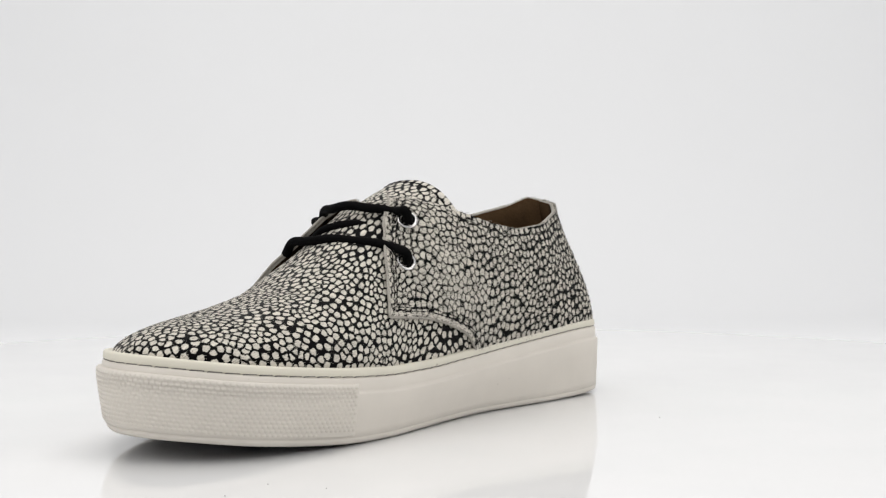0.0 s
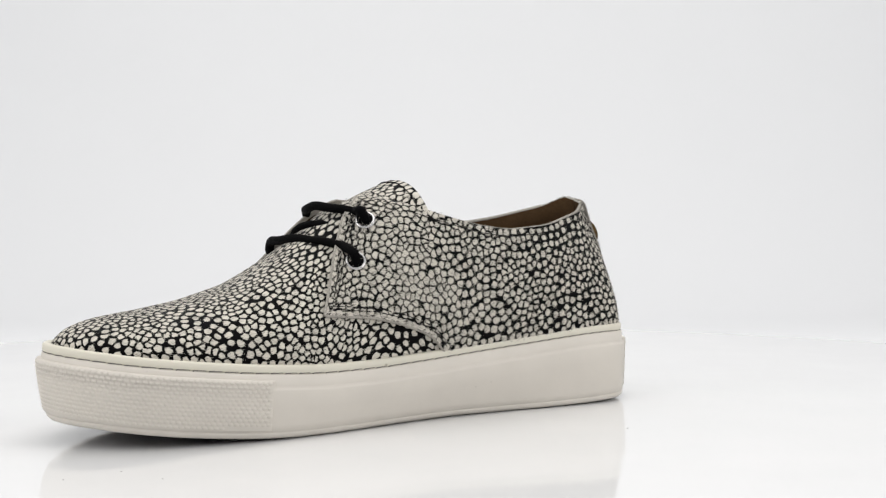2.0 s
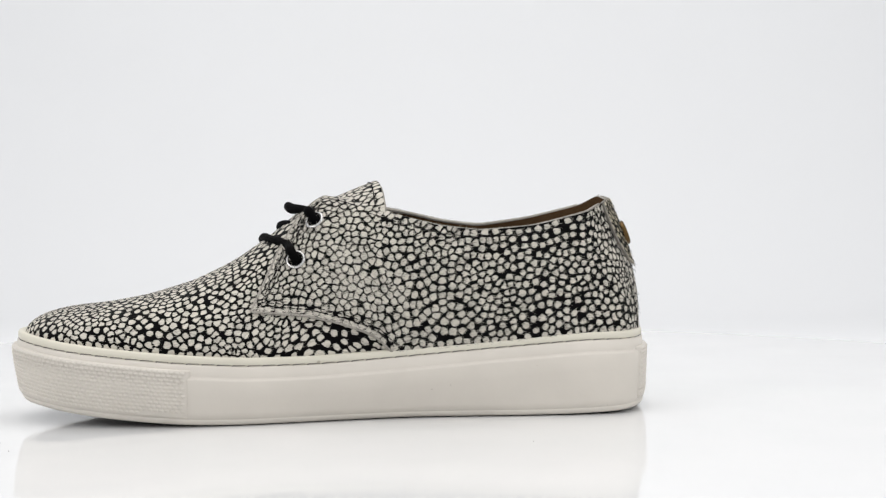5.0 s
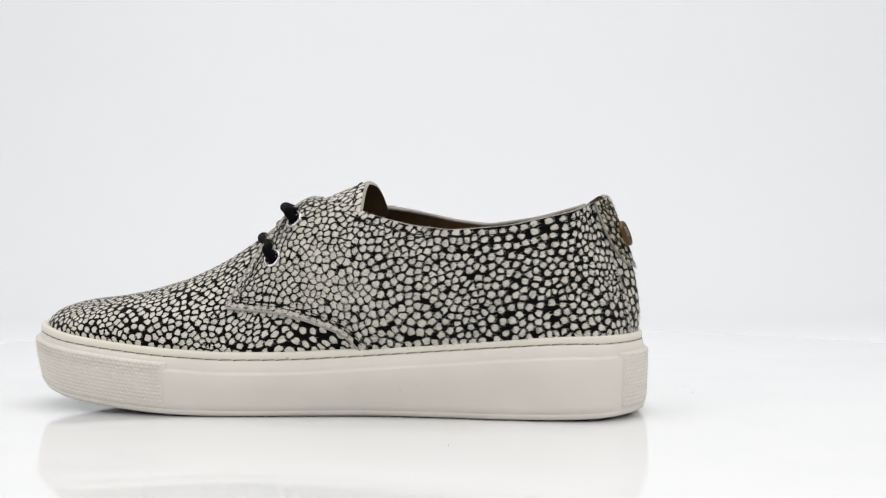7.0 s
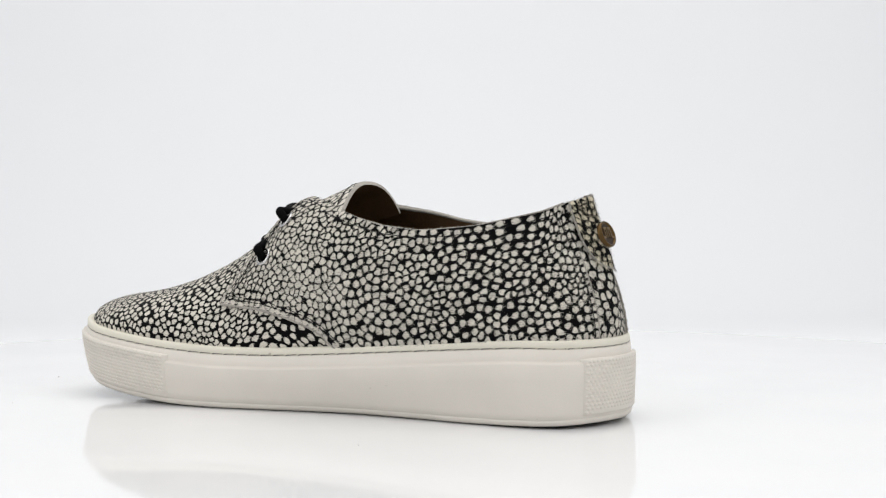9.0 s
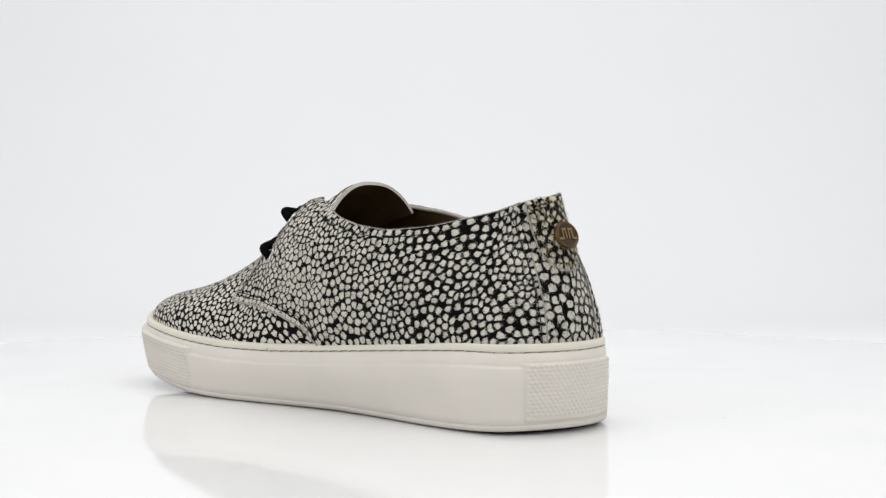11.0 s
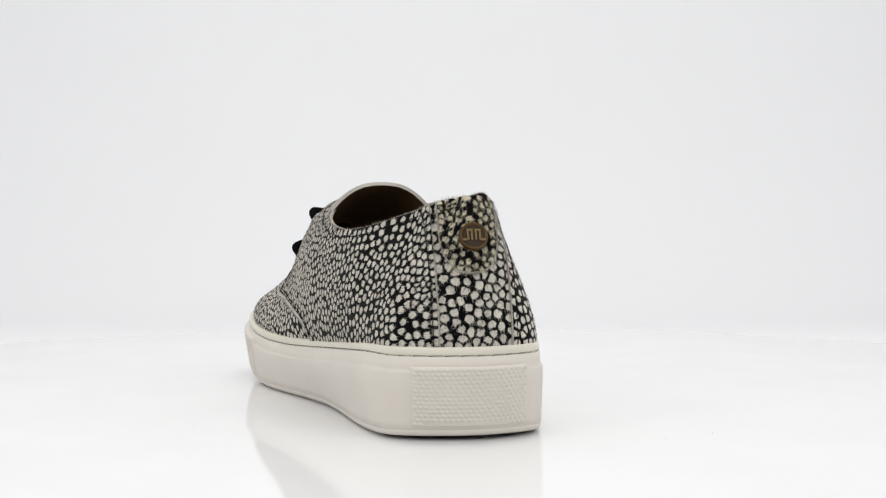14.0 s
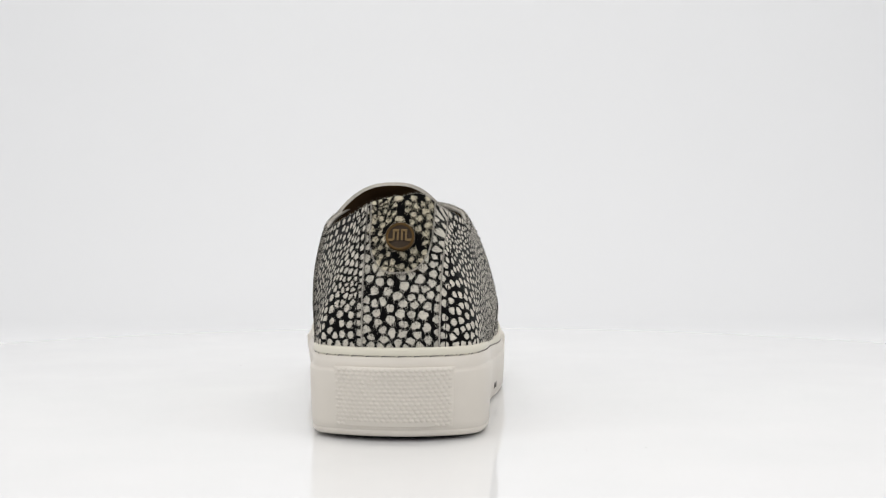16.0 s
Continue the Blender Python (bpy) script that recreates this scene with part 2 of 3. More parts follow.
def sole():
    zg = lambda x: z_rim(x) - 0.0092
    sole_band("outsole", [(lambda x: z_low(x), 0.010), (lambda x: z_low(x) + 0.0001, 0.0052), (lambda x: z_low(x) + 0.0004, 0.0046),
                          (lambda x: z_low(x) + 0.0014, 0.0042), (lambda x: z_low(x) + 0.0014, 0.009)], OUTSOLE_SHADE, "thin rubber outsole, coloured near-black for the shade under the sole", cap_low=True)
    sole_band("midsole", [(lambda x: z_low(x) + 0.0010, 0.012), (lambda x: z_low(x) + 0.0004, 0.0024), (lambda x: z_low(x) + 0.0005, 0.0011), (lambda x: z_low(x) + 0.0010, 0.0005),
                          (lambda x: z_low(x) + 0.0018, 0.0001), (lambda x: z_low(x) + 0.0027, 0.0000), (lambda x: z_low(x) + 0.0029, 0.00025), (lambda x: z_low(x) + 0.0031, 0.00025),
                          (lambda x: z_low(x) + 0.0033, 0.0), (lambda x: z_low(x) + 0.006, 0.0),
                          (lambda x: zg(x) - 0.008, 0.0), (lambda x: zg(x) - 0.0012, 0.0001), (lambda x: zg(x) - 0.0003, 0.0005), (lambda x: zg(x), 0.0012),
                          (lambda x: zg(x) + 0.0008, 0.0013), (lambda x: z_rim(x) - 0.0042, 0.0014), (lambda x: z_rim(x) - 0.0038, 0.0020),
                          (lambda x: z_rim(x) - 0.0034, 0.0030), (lambda x: z_rim(x) - 0.003, 0.006)], RUBBER, "smooth off-white rubber midsole")
    sole_band("welt", [(lambda x: z_rim(x) - 0.0038, 0.006), (lambda x: z_rim(x) - 0.0036, 0.0022), (lambda x: z_rim(x) - 0.0030, 0.0017), (lambda x: z_rim(x) - 0.0010, 0.0018),
                       (lambda x: z_rim(x) - 0.0003, 0.0022), (lambda x: z_rim(x), 0.0030), (lambda x: z_rim(x) - 0.0003, 0.0045), (lambda x: z_rim(x) - 0.002, 0.0065)],
              WELT, "cream welt strip round the sole's top", cap_top=True)


sole()

# ---------- upper ----------
HALF = {1: OUTLINE[:TOE + 1], -1: np.vstack([OUTLINE[:1], OUTLINE[:TOE - 1:-1]])}
_in = inset(OUTLINE, np.interp(OUTLINE[:, 0], [-.005, .02, .05, .18, .22, .25], [.0046, .0040, .0037, .0037, .0044, .0050])[:, None])
HALF_IN = {1: _in[:TOE + 1], -1: np.vstack([_in[:1], _in[:TOE - 1:-1]])}
HALF = {s: resample(P, 400, False) for s, P in HALF.items()}
HALF_IN = {s: resample(P, 400, False) for s, P in HALF_IN.items()}
LENGTH = {s: float(np.linalg.norm(np.diff(P, axis=0), axis=1).sum()) for s, P in HALF_IN.items()}


def k_at(side, x):
    """Share of the half outline at which it has reached x."""
    P = HALF_IN[side]
    i = np.argmax(P[:, 0])
    return float(np.interp(x, P[:i + 1, 0], np.linspace(0, 1, len(P))[:i + 1]))


def centre_y(x):
    return np.interp(x, [0, .05, .1, .15, .2, .25, .28], [0, .0055, .0140, .0215, .027, .032, .034])


# top edge: collar round the opening, then the ridge of the vamp (outline x, then x, y, z; bulge, rise, reach, drop of the wall's curve)
TOP = {1: [(None, .0095, .000, .0972, .0045, .020, .006, .014),
           (.000, .0125, .0105, .0955, .0000, .018, .002, .014),
           (.020, .021, .0200, .0908, .0002, .018, .003, .014),
           (.045, .046, .0345, .0846, .0022, .018, .005, .014),
           (.070, .070, .0415, .0826, .0040, .018, .005, .014),
           (.090, .088, .0455, .0848, .0060, .019, .007, .014),
           (.105, .104, .0455, .0887, .0060, .019, .009, .012),
           (.125, .123, .0405, .0942, .0055, .020, .015, .006),
           (.140, .137, .0335, .0972, .0045, .021, .022, .002),
           (.152, .150, .0225, .0945, .0035, .022, .024, .000),
           (.165, .163, .0235, .0830, .0025, .020, .026, .000),
           (.185, .180, .0260, .0705, .0035, .0175, .028, .000),
           (.205, .197, .0285, .0616, .0042, .0145, .029, .000),
           (.230, .217, .0310, .0551, .0035, .012, .027, .000),
           (.255, .232, .0330, .0520, .0010, .0095, .022, .000),
           (None, .240, .0340, .0507, .000, .007, .019, .000)]}
TOP[-1] = [(a, x, 2 * float(centre_y(x)) - y + float(np.interp(x, [0, .03, .085, .11, .145], [0, .0042, .0032, -.001, -.001])) if a is not None and x < .145 else y, z + (0.0036 if .011 < x < .05 else 0.0022 if .05 <= x < .11 else -.0015 if .13 < x < .145 else 0), b * (0.5 if x < .06 else 0.95),
            rise * (0.65 if x > .19 else 1), reach * (0.72 if x > .19 else 0.5 if x < .06 else 1), drop) for a, x, y, z, b, rise, reach, drop in TOP[1]]


def top_table(side):
    rows = TOP[side]
    ks = [0.0] + [k_at(side, r[0]) for r in rows[1:-1]] + [1.0]
    vals = np.array([r[1:] for r in rows])
    kk = np.linspace(0, 1, 500)
    out = np.stack([np.interp(kk, ks, vals[:, i]) for i in range(7)], 1)
    for _ in range(60):
        out[1:-1] = (out[:-2] + 2 * out[1:-1] + out[2:]) / 4
    return kk, out


TABLE = {s: top_table(s) for s in (1, -1)}


def wall_point(side, k, v):
    """Points of the shoe's outer wall: k along the half outline, v from the sole to the top edge (arrays)."""
    k, v = np.broadcast_arrays(np.asarray(k, float), np.asarray(v, float))
    P = HALF_IN[side]
    u = np.linspace(0, 1, len(P))
    bx, by = np.interp(k, u, P[:, 0]), np.interp(k, u, P[:, 1])
    bz = z_rim(bx) - 0.0012
    kk, T = TABLE[side]
    tx, ty, tz, bulge, rise, reach, drop = (np.interp(k, kk, T[:, i]) for i in range(7))
    dx, dy = bx - tx, by - ty
    L = np.sqrt(dx * dx + dy * dy) + 1e-9
    # at the heel and sides the wall leans out along the outline's normal
    ox, oy = dx / L, dy / L
    c1 = (bx + ox * bulge, by + oy * bulge, bz + rise)
    c2 = (tx + ox * np.minimum(reach, L * 0.8 + 0.003), ty + oy * np.minimum(reach, L * 0.8 + 0.003), tz - drop)
    w = 1 - v
    f0, f1, f2, f3 = w ** 3, 3 * w * w * v, 3 * w * v * v, v ** 3
    return np.stack([f0 * b + f1 * c + f2 * d + f3 * t for b, c, d, t in zip((bx, by, bz), c1, c2, (tx, ty, tz))], -1)


def wall_normal(side, k, v):
    e = 2e-3
    a = wall_point(side, np.clip(k + e, 0, 1), v) - wall_point(side, np.clip(k - e, 0, 1), v)
    b = wall_point(side, k, np.clip(v + e, 0, 1)) - wall_point(side, k, np.clip(v - e, 0, 1))
    n = np.cross(a, b) * -side
    n /= np.linalg.norm(n, axis=-1)[..., None] + 1e-12
    return n


def v_at_z(side, k, z):
    vs = np.linspace(0, 1, 200)
    zs = np.maximum.accumulate(wall_point(side, np.full(200, k), vs)[:, 2])
    return float(np.interp(z, zs, vs))


def k_at_breadth(side, y, v):
    """Where on the half outline the heel's wall is that far from the middle, at each v."""
    v = np.atleast_1d(np.asarray(v, float))
    ks = np.linspace(0, 0.28, 90)
    Y = np.abs(wall_point(side, ks[:, None] + 0 * v, v[None] + 0 * ks[:, None])[..., 1])
    Y = np.maximum.accumulate(Y, 0) + ks[:, None] * 1e-6
    return np.array([np.interp(y, Y[:, j], ks) for j in range(len(v))])


SEAM_Y = {1: .0138, -1: .0160}


def sheet(side, K, V, lift):
    """Points lifted off the wall, over a grid of k and v."""
    return wall_point(side, K, V) + wall_normal(side, K, V) * np.asarray(lift)[..., None]


def panel_uv(side, K, V):
    """Unrolled place on the wall: along the outline, and up the wall, in metres."""
    pts = wall_point(side, K, V)
    first = wall_point(side, K[:, :1], np.zeros_like(V[:, :1]))
    rise = np.linalg.norm(np.diff(np.concatenate([first, pts], 1), axis=1), axis=2).cumsum(1)
    return np.stack([side * K * LENGTH[side], rise], -1)


def fan_uv(side, K, V):
    """Flattened place on the vamp: from the ridge outward by the length down the wall."""
    top = wall_point(side, K[:, :1], np.ones_like(V[:, :1]))
    foot = wall_point(side, K[:, :1], np.zeros_like(V[:, :1]))
    way = (foot - top)[..., :2]
    way /= np.linalg.norm(way, axis=-1)[..., None] + 1e-9
    vv = np.linspace(0, 1, 60)
    uv = np.empty(K.shape + (2,))
    for i in range(K.shape[0]):
        pts = wall_point(side, np.full(60, K[i, 0]), vv)
        d = np.r_[0, np.linalg.norm(np.diff(pts[::-1], axis=0), axis=1).cumsum()][::-1]
        uv[i] = top[i, 0, :2] + way[i, 0] * np.interp(V[i], vv, d)[:, None]
    return uv


def closed_sheet(name, side, K, V, lift, thick, mat, label="", uv=panel_uv, parent=None):
    """A panel with its cut edges: outer face, inner face and the rim between."""
    nu, nv = K.shape
    lift = np.broadcast_to(lift, K.shape)
    outer = sheet(side, K, V, lift).reshape(-1, 3)
    inner = sheet(side, K, V, lift - thick).reshape(-1, 3)
    n = nu * nv
    faces = grid_faces(nu, nv)
    inner_faces = [tuple(n + i for i in f[::-1]) for f in faces]
    edge = [i * nv for i in range(nu)] + [(nu - 1) * nv + j for j in range(1, nv)] + [i * nv + nv - 1 for i in range(nu - 2, -1, -1)] + [j for j in range(nv - 2, 0, -1)]
    rim = [(edge[i], n + edge[i], n + edge[(i + 1) % len(edge)], edge[(i + 1) % len(edge)]) for i in range(len(edge))]
    allf = faces + inner_faces + rim
    if side > 0:
        allf = [f[::-1] for f in allf]
    q = uv(side, K, V).reshape(-1, 2)
    # paler towards the facing, darker behind
    tone = lambda p: np.interp(np.abs(p[:, 0]), [0.02, 0.075, 0.13, 0.24], [0.85, 0.80, 0.0, 0.0]) + 0.28 * patches(p, 8 + side)
    spots = PRINTS[name, side] = Print([q.reshape(nu, nv, 2)], 0.0036, 21 + side, tone, spread=lambda p: np.interp(np.abs(p[:, 0]), [0.02, 0.08, 0.14], [1.12, 1.08, 1.0]))
    mm = spots.at(q)
    # the turned edge beside the double seam is rubbed pale
    rise = q.reshape(nu, nv, 2)[..., 1]
    low = np.where(K > k_at(side, LOWER_X[side][0] + .003), rise - rise[:, :1], 1)
    front = np.where(K > k_at(side, FACING_X[side][0] + .001), rise[:, -1:] - rise, 1)
    rubbed = np.clip(1.15 - np.minimum(low, front) / 0.0024, 0, 1).ravel()
    mm = np.where(rubbed > 0, np.maximum(mm, -0.45 + 0.50 * np.minimum(1, rubbed * 3)), mm)
    ob = mesh_ob(name, np.vstack([outer, inner]) - AXIS, allf, mat, np.vstack([q, q]), print_mm=np.r_[mm, mm])
    ob.data.materials.append(RAW_EDGE)
    ob.data.materials.append(LINING)
    ids = np.zeros(len(allf), dtype=np.int32)
    ids[len(faces):] = 2
    ids[len(faces) * 2:] = 1
    ob.data.polygons.foreach_set("material_index", ids)
    return under(ob, parent or SHOE, label)


def nearest_two(Q, seeds):
    """Distances to the nearest and next seed, and which seed is nearest."""
    d1, d2, k1, k2 = [], [], [], []
    S = seeds.astype(np.float32)
    for a in range(0, len(Q), 8000):
        q = Q[a:a + 8000].astype(np.float32)
        D = (q ** 2).sum(1)[:, None] + (S ** 2).sum(1)[None] - 2 * q @ S.T
        idx = np.argpartition(D, 1, axis=1)[:, :2]
        v = np.take_along_axis(D, idx, 1)
        flip = v[:, 0] > v[:, 1]
        idx[flip], v[flip] = idx[flip][:, ::-1], v[flip][:, ::-1]
        d1.append(v[:, 0]), d2.append(v[:, 1]), k1.append(idx[:, 0]), k2.append(idx[:, 1])
    return np.sqrt(np.maximum(np.concatenate(d1), 0)), np.sqrt(np.maximum(np.concatenate(d2), 0)), np.concatenate(k1), np.concatenate(k2)


def patches(Q, seed):
    """A slow random field, about -1 to 1."""
    rng = np.random.default_rng(seed)
    out = np.zeros(len(Q))
    for _ in range(7):
        w = rng.uniform(0, 2 * math.pi)
        out += np.sin((Q @ np.array([math.cos(w), math.sin(w)])) * rng.uniform(60, 170) + rng.uniform(0, 6.3))
    return out / 3.2


def nearest(Q, seeds):
    """Which seed is nearest."""
    S = seeds.astype(np.float32)
    half = (S ** 2).sum(1) / 2
    return np.concatenate([np.argmax(Q[a:a + 8000].astype(np.float32) @ S.T - half, axis=1) for a in range(0, len(Q), 8000)])


class Print:
    """Evenly scattered spots over a flat panel; dark(q) from -1 (pale, crowded) to 1 (dark, sparse); spread(q) widens the pitch."""

    def __init__(self, flat, pitch, seed, dark, size=1.0, spread=lambda q: np.ones(len(q))):
        """flat: grids (rows, columns, 2) of the flattened panel's places."""
        rng = np.random.default_rng(seed)
        A = np.concatenate([g[:-1, :-1].reshape(-1, 2) for g in flat])
        B = np.concatenate([(g[1:, :-1] - g[:-1, :-1]).reshape(-1, 2) for g in flat])
        C = np.concatenate([(g[:-1, 1:] - g[:-1, :-1]).reshape(-1, 2) for g in flat])
        share = np.abs(B[:, 0] * C[:, 1] - B[:, 1] * C[:, 0]) / spread(A) ** 2
        area = share.sum()
        pick = rng.choice(len(A), int(min(45000, 30 * area / (pitch * pitch))), p=share / area)
        samples = A[pick] + B[pick] * rng.random((len(pick), 1)) + C[pick] * rng.random((len(pick), 1))
        seeds = samples[rng.permutation(len(samples))[:max(12, int(area / (0.87 * pitch * pitch)))]].copy()
        for _ in range(30):
            k = nearest(samples, seeds)
            for c in (0, 1):
                total, count = np.bincount(k, samples[:, c], len(seeds)), np.bincount(k, minlength=len(seeds))
                seeds[:, c] = np.where(count > 0, total / np.maximum(count, 1), seeds[:, c])
        self.seeds = seeds + rng.normal(0, pitch * 0.035, seeds.shape)
        d = np.clip(dark(self.seeds), -1, 1)
        local = pitch * spread(self.seeds)
        self.radius = size * local * (0.445 - 0.080 * d) + rng.normal(0, pitch * 0.03, len(seeds))
        self.gap = local * (0.116 + 0.040 * d)

    def at(self, Q):
        # the print is not quite round
        W = Q + 0.00016 * np.stack([np.sin(Q[:, 1] * 2300 + 3 * np.sin(Q[:, 0] * 700)), np.sin(Q[:, 0] * 2100 + 3 * np.sin(Q[:, 1] * 800))], 1)
        d1, d2, k1, k2 = nearest_two(W, self.seeds)
        apart = np.linalg.norm(self.seeds[k1] - self.seeds[k2], axis=1) + 1e-6
        edge = (d2 ** 2 - d1 ** 2) / (2 * apart)
        return 1000 * np.minimum(edge - self.gap[k1], self.radius[k1] - d1)


PRINTS, HEEL = {}, {}


def vamp_grid(side, nu=300, nv=150):
    return np.meshgrid(np.linspace(k_at(side, .095), 1, nu), np.linspace(0, 1, nv), indexing="ij")


def vamp():
    """Toe and instep: one skin from the inner side over the ridge to the outer side."""
    rows, uvs = [], []
    nu, nv = 300, 150
    for side in (1, -1):
        K, V = vamp_grid(side, nu, nv)
        P = wall_point(side, K, V)
        rows.append(P.reshape(-1, 3))
        uvs.append(fan_uv(side, K, V).reshape(-1, 2))
    n = len(rows[0])
    f = grid_faces(nu, nv)
    faces = f + [tuple(n + i for i in q[::-1]) for q in f]
    Q = np.vstack(uvs)
    spots = PRINTS["vamp"] = Print([u.reshape(nu, nv, 2) for u in uvs], 0.0036, 11, lambda q: 0.38 + 0.12 * patches(q, 5))
    ob = mesh_ob("vamp", np.vstack(rows) - AXIS, faces, HAIR, Q, print_mm=spots.at(Q))
    bm = bmesh.new()
    bm.from_mesh(ob.data)
    bmesh.ops.remove_doubles(bm, verts=bm.verts, dist=0.00012)
    bmesh.ops.recalc_face_normals(bm, faces=bm.faces)
    bm.to_mesh(ob.data)
    bm.free()
    return under(ob, SHOE, "spotted calf hair toe and instep")


# the cut edge of each eyelet facing, and of its lower corner back to the sole (outline x, height)
FACING_X = {1: [.1415, .1465, .1515, .1590, .1690], -1: [.1415, .1525, .1606, .1738, .1820]}
FACING_Z = {1: [.0978, .0930, .0870, .0730, .0487], -1: [.0978, .0885, .0805, .0650, .0500]}
LOWER_X = {1: [.1085, .115, .1206, .132, .145, .1690], -1: [.1085, .115, .1206, .132, .150, .1820]}
LOWER_Z = [.030, .0366, .0396, .0436, .0466, .0482]


def quarter_limits(side, k):
    P = HALF_IN[side]
    x = np.interp(k, np.linspace(0, 1, len(P)), P[:, 0])
    lo = 0.0 if x < LOWER_X[side][0] else v_at_z(side, k, np.interp(x, LOWER_X[side], LOWER_Z))
    hi = 1.0 if x < FACING_X[side][0] else v_at_z(side, k, np.interp(x, FACING_X[side], FACING_Z[side]))
    return lo, max(hi, lo + 0.004)


def quarter_grid(side, n1=300, n2=110, nv=125):
    k0, k1, k2 = 0.014 / LENGTH[side], k_at(side, .139), k_at(side, FACING_X[side][-1])
    ks = np.r_[np.linspace(k0, k1, n1), np.linspace(k1, k2, n2)[1:]]
    K, V = np.empty((len(ks), nv)), np.empty((len(ks), nv))
    for i, k in enumerate(ks):
        lo, hi = quarter_limits(side, k)
        K[i], V[i] = k, np.linspace(lo, hi, nv)
    # the back edge follows the straight seam beside the heel strip
    seam = k_at_breadth(side, SEAM_Y[side], np.linspace(0, 1, nv))
    for j in range(nv):
        near = K[:, j] < k1
        K[near, j] = seam[j] + (K[near, j] - k0) / (k1 - k0) * (k1 - seam[j])
    return K, V


def quarter_lift(side, K, V):
    """The facing stands a little off the tongue."""
    x = np.interp(K, np.linspace(0, 1, len(HALF_IN[side])), HALF_IN[side][:, 0])
    if side > 0:
        return 0.0016 + 0.0022 * np.clip((x - .135) / .02, 0, 1) * np.clip((V - 0.45) / 0.45, 0, 1)
    return 0.0016 + 0.0026 * np.clip((x - .143) / .012, 0, 1) * np.clip((V - 0.3) / 0.3, 0, 1)


def quarters():
    for side, word in ((1, "inner"), (-1, "outer")):
        K, V = quarter_grid(side)
        closed_sheet("quarter", side, K, V, quarter_lift(side, K, V), 0.0015 if side > 0 else 0.0022, HAIR, "spotted calf hair %s side panel with eyelet facing" % word)


def heel_panels():
    ks = np.linspace(-1, 1, 81)
    for name, half, zlo, lift, mat, label in (("heel_strip", .0175, None, .0009, HAIR, "spotted calf hair back strip"), ("heel_tab", .0112, .0664, .0021, HAIR_TAB, "rounded pull tab of spotted calf hair")):
        nv = 130
        outer, inner, uv = [], [], []
        for a in ks:
            side = 1 if a >= 0 else -1
            lo = 0.0
            if zlo is not None:
                k = float(k_at_breadth(side, abs(a) * half, 0.6)[0])
                lo = v_at_z(side, k, zlo + (1 - math.sqrt(max(0, 1 - abs(a) ** 2.6))) * 0.014)
            v = np.linspace(lo, 1, nv)
            kk = np.maximum(k_at_breadth(side, abs(a) * half, v), 1e-4)
            p, nr = wall_point(side, kk, v), wall_normal(side, np.maximum(kk, 0.004), v)
            lifted = lift
            outer.append(p + nr * lifted)
            inner.append(p + nr * (lifted - 0.0016))
            rise = np.r_[0, np.linalg.norm(np.diff(p, axis=0), axis=1).cumsum()] + lo * 0.06
            uv.append(np.stack([np.full(nv, a * half + 0.5), rise], 1))
        nu = len(ks)
        O, I, U = (np.concatenate(q) for q in (outer, inner, uv))
        n = nu * nv
        faces = grid_faces(nu, nv)
        edge = [i * nv for i in range(nu)] + [(nu - 1) * nv + j for j in range(1, nv)] + [i * nv + nv - 1 for i in range(nu - 2, -1, -1)] + [j for j in range(nv - 2, 0, -1)]
        rim = [(edge[i], n + edge[i], n + edge[(i + 1) % len(edge)], edge[(i + 1) % len(edge)]) for i in range(len(edge))]
        allf = faces + [tuple(n + i for i in f[::-1]) for f in faces] + rim
        spots = PRINTS[name] = Print([U.reshape(nu, nv, 2)], 0.0043 if zlo is None else 0.0034, 31, lambda q, d=(0.30 if zlo is None else 0.9): d + 0.1 * patches(q, 9), 0.96 if zlo is None else 0.86)
        mm = spots.at(U)
        HEEL[name] = O.reshape(nu, nv, 3), U.reshape(nu, nv, 2)
        ob = mesh_ob(name, np.vstack([O, I]) - AXIS, allf, mat, np.vstack([U, U]), print_mm=np.r_[mm, mm])
        ob.data.materials.append(RAW_EDGE)
        ob.data.materials.append(LINING)
        ids = np.zeros(len(allf), dtype=np.int32)
        ids[len(faces):] = 2
        ids[len(faces) * 2:] = 1
        ob.data.polygons.foreach_set("material_index", ids)
        heel = under(ob, SHOE, label)
        if zlo is not None:
            G = O.reshape(nu, nv, 3)
            rim_line = np.vstack([G[0, ::-1], G[1:, 0], G[-1, 1:]])
            v, f = tube(resample(rim_line, 90, False), 0.00042, 7)
            under(mesh_ob("tab_edge", np.array(v) - AXIS, f, RAW_EDGE), heel, "pale cut edge of the tab")


def lining():
    verts, faces = [], []
    nv = 16
    base = 0
    for side in (1, -1):
        ks = np.linspace(0.002, k_at(side, .150), 70)
        K, V = np.meshgrid(ks, np.linspace(0.0, 1.0, nv), indexing="ij")
        P = sheet(side, K, V, np.full(K.shape, -0.0024) + 0.0010 * V ** 8)
        verts.append(P.reshape(-1, 3))
        f = grid_faces(len(ks), nv)
        faces += [tuple(base + i for i in (q if side > 0 else q[::-1])) for q in f]
        base += len(ks) * nv
    ob = mesh_ob("lining", np.vstack(verts) - AXIS, faces, LINING)
    under(ob, SHOE, "brown suede lining inside the collar")
    ring = inset(RING, 0.009)
    v = [np.append(q, z_rim(q[0]) + 0.001) for q in ring] + [np.append(ring.mean(0), 0.034)]
    ob = mesh_ob("insole", np.array(v) - AXIS, [(len(ring), i, (i + 1) % len(ring)) for i in range(len(ring))], LINING)
    under(ob, SHOE, "brown insole")


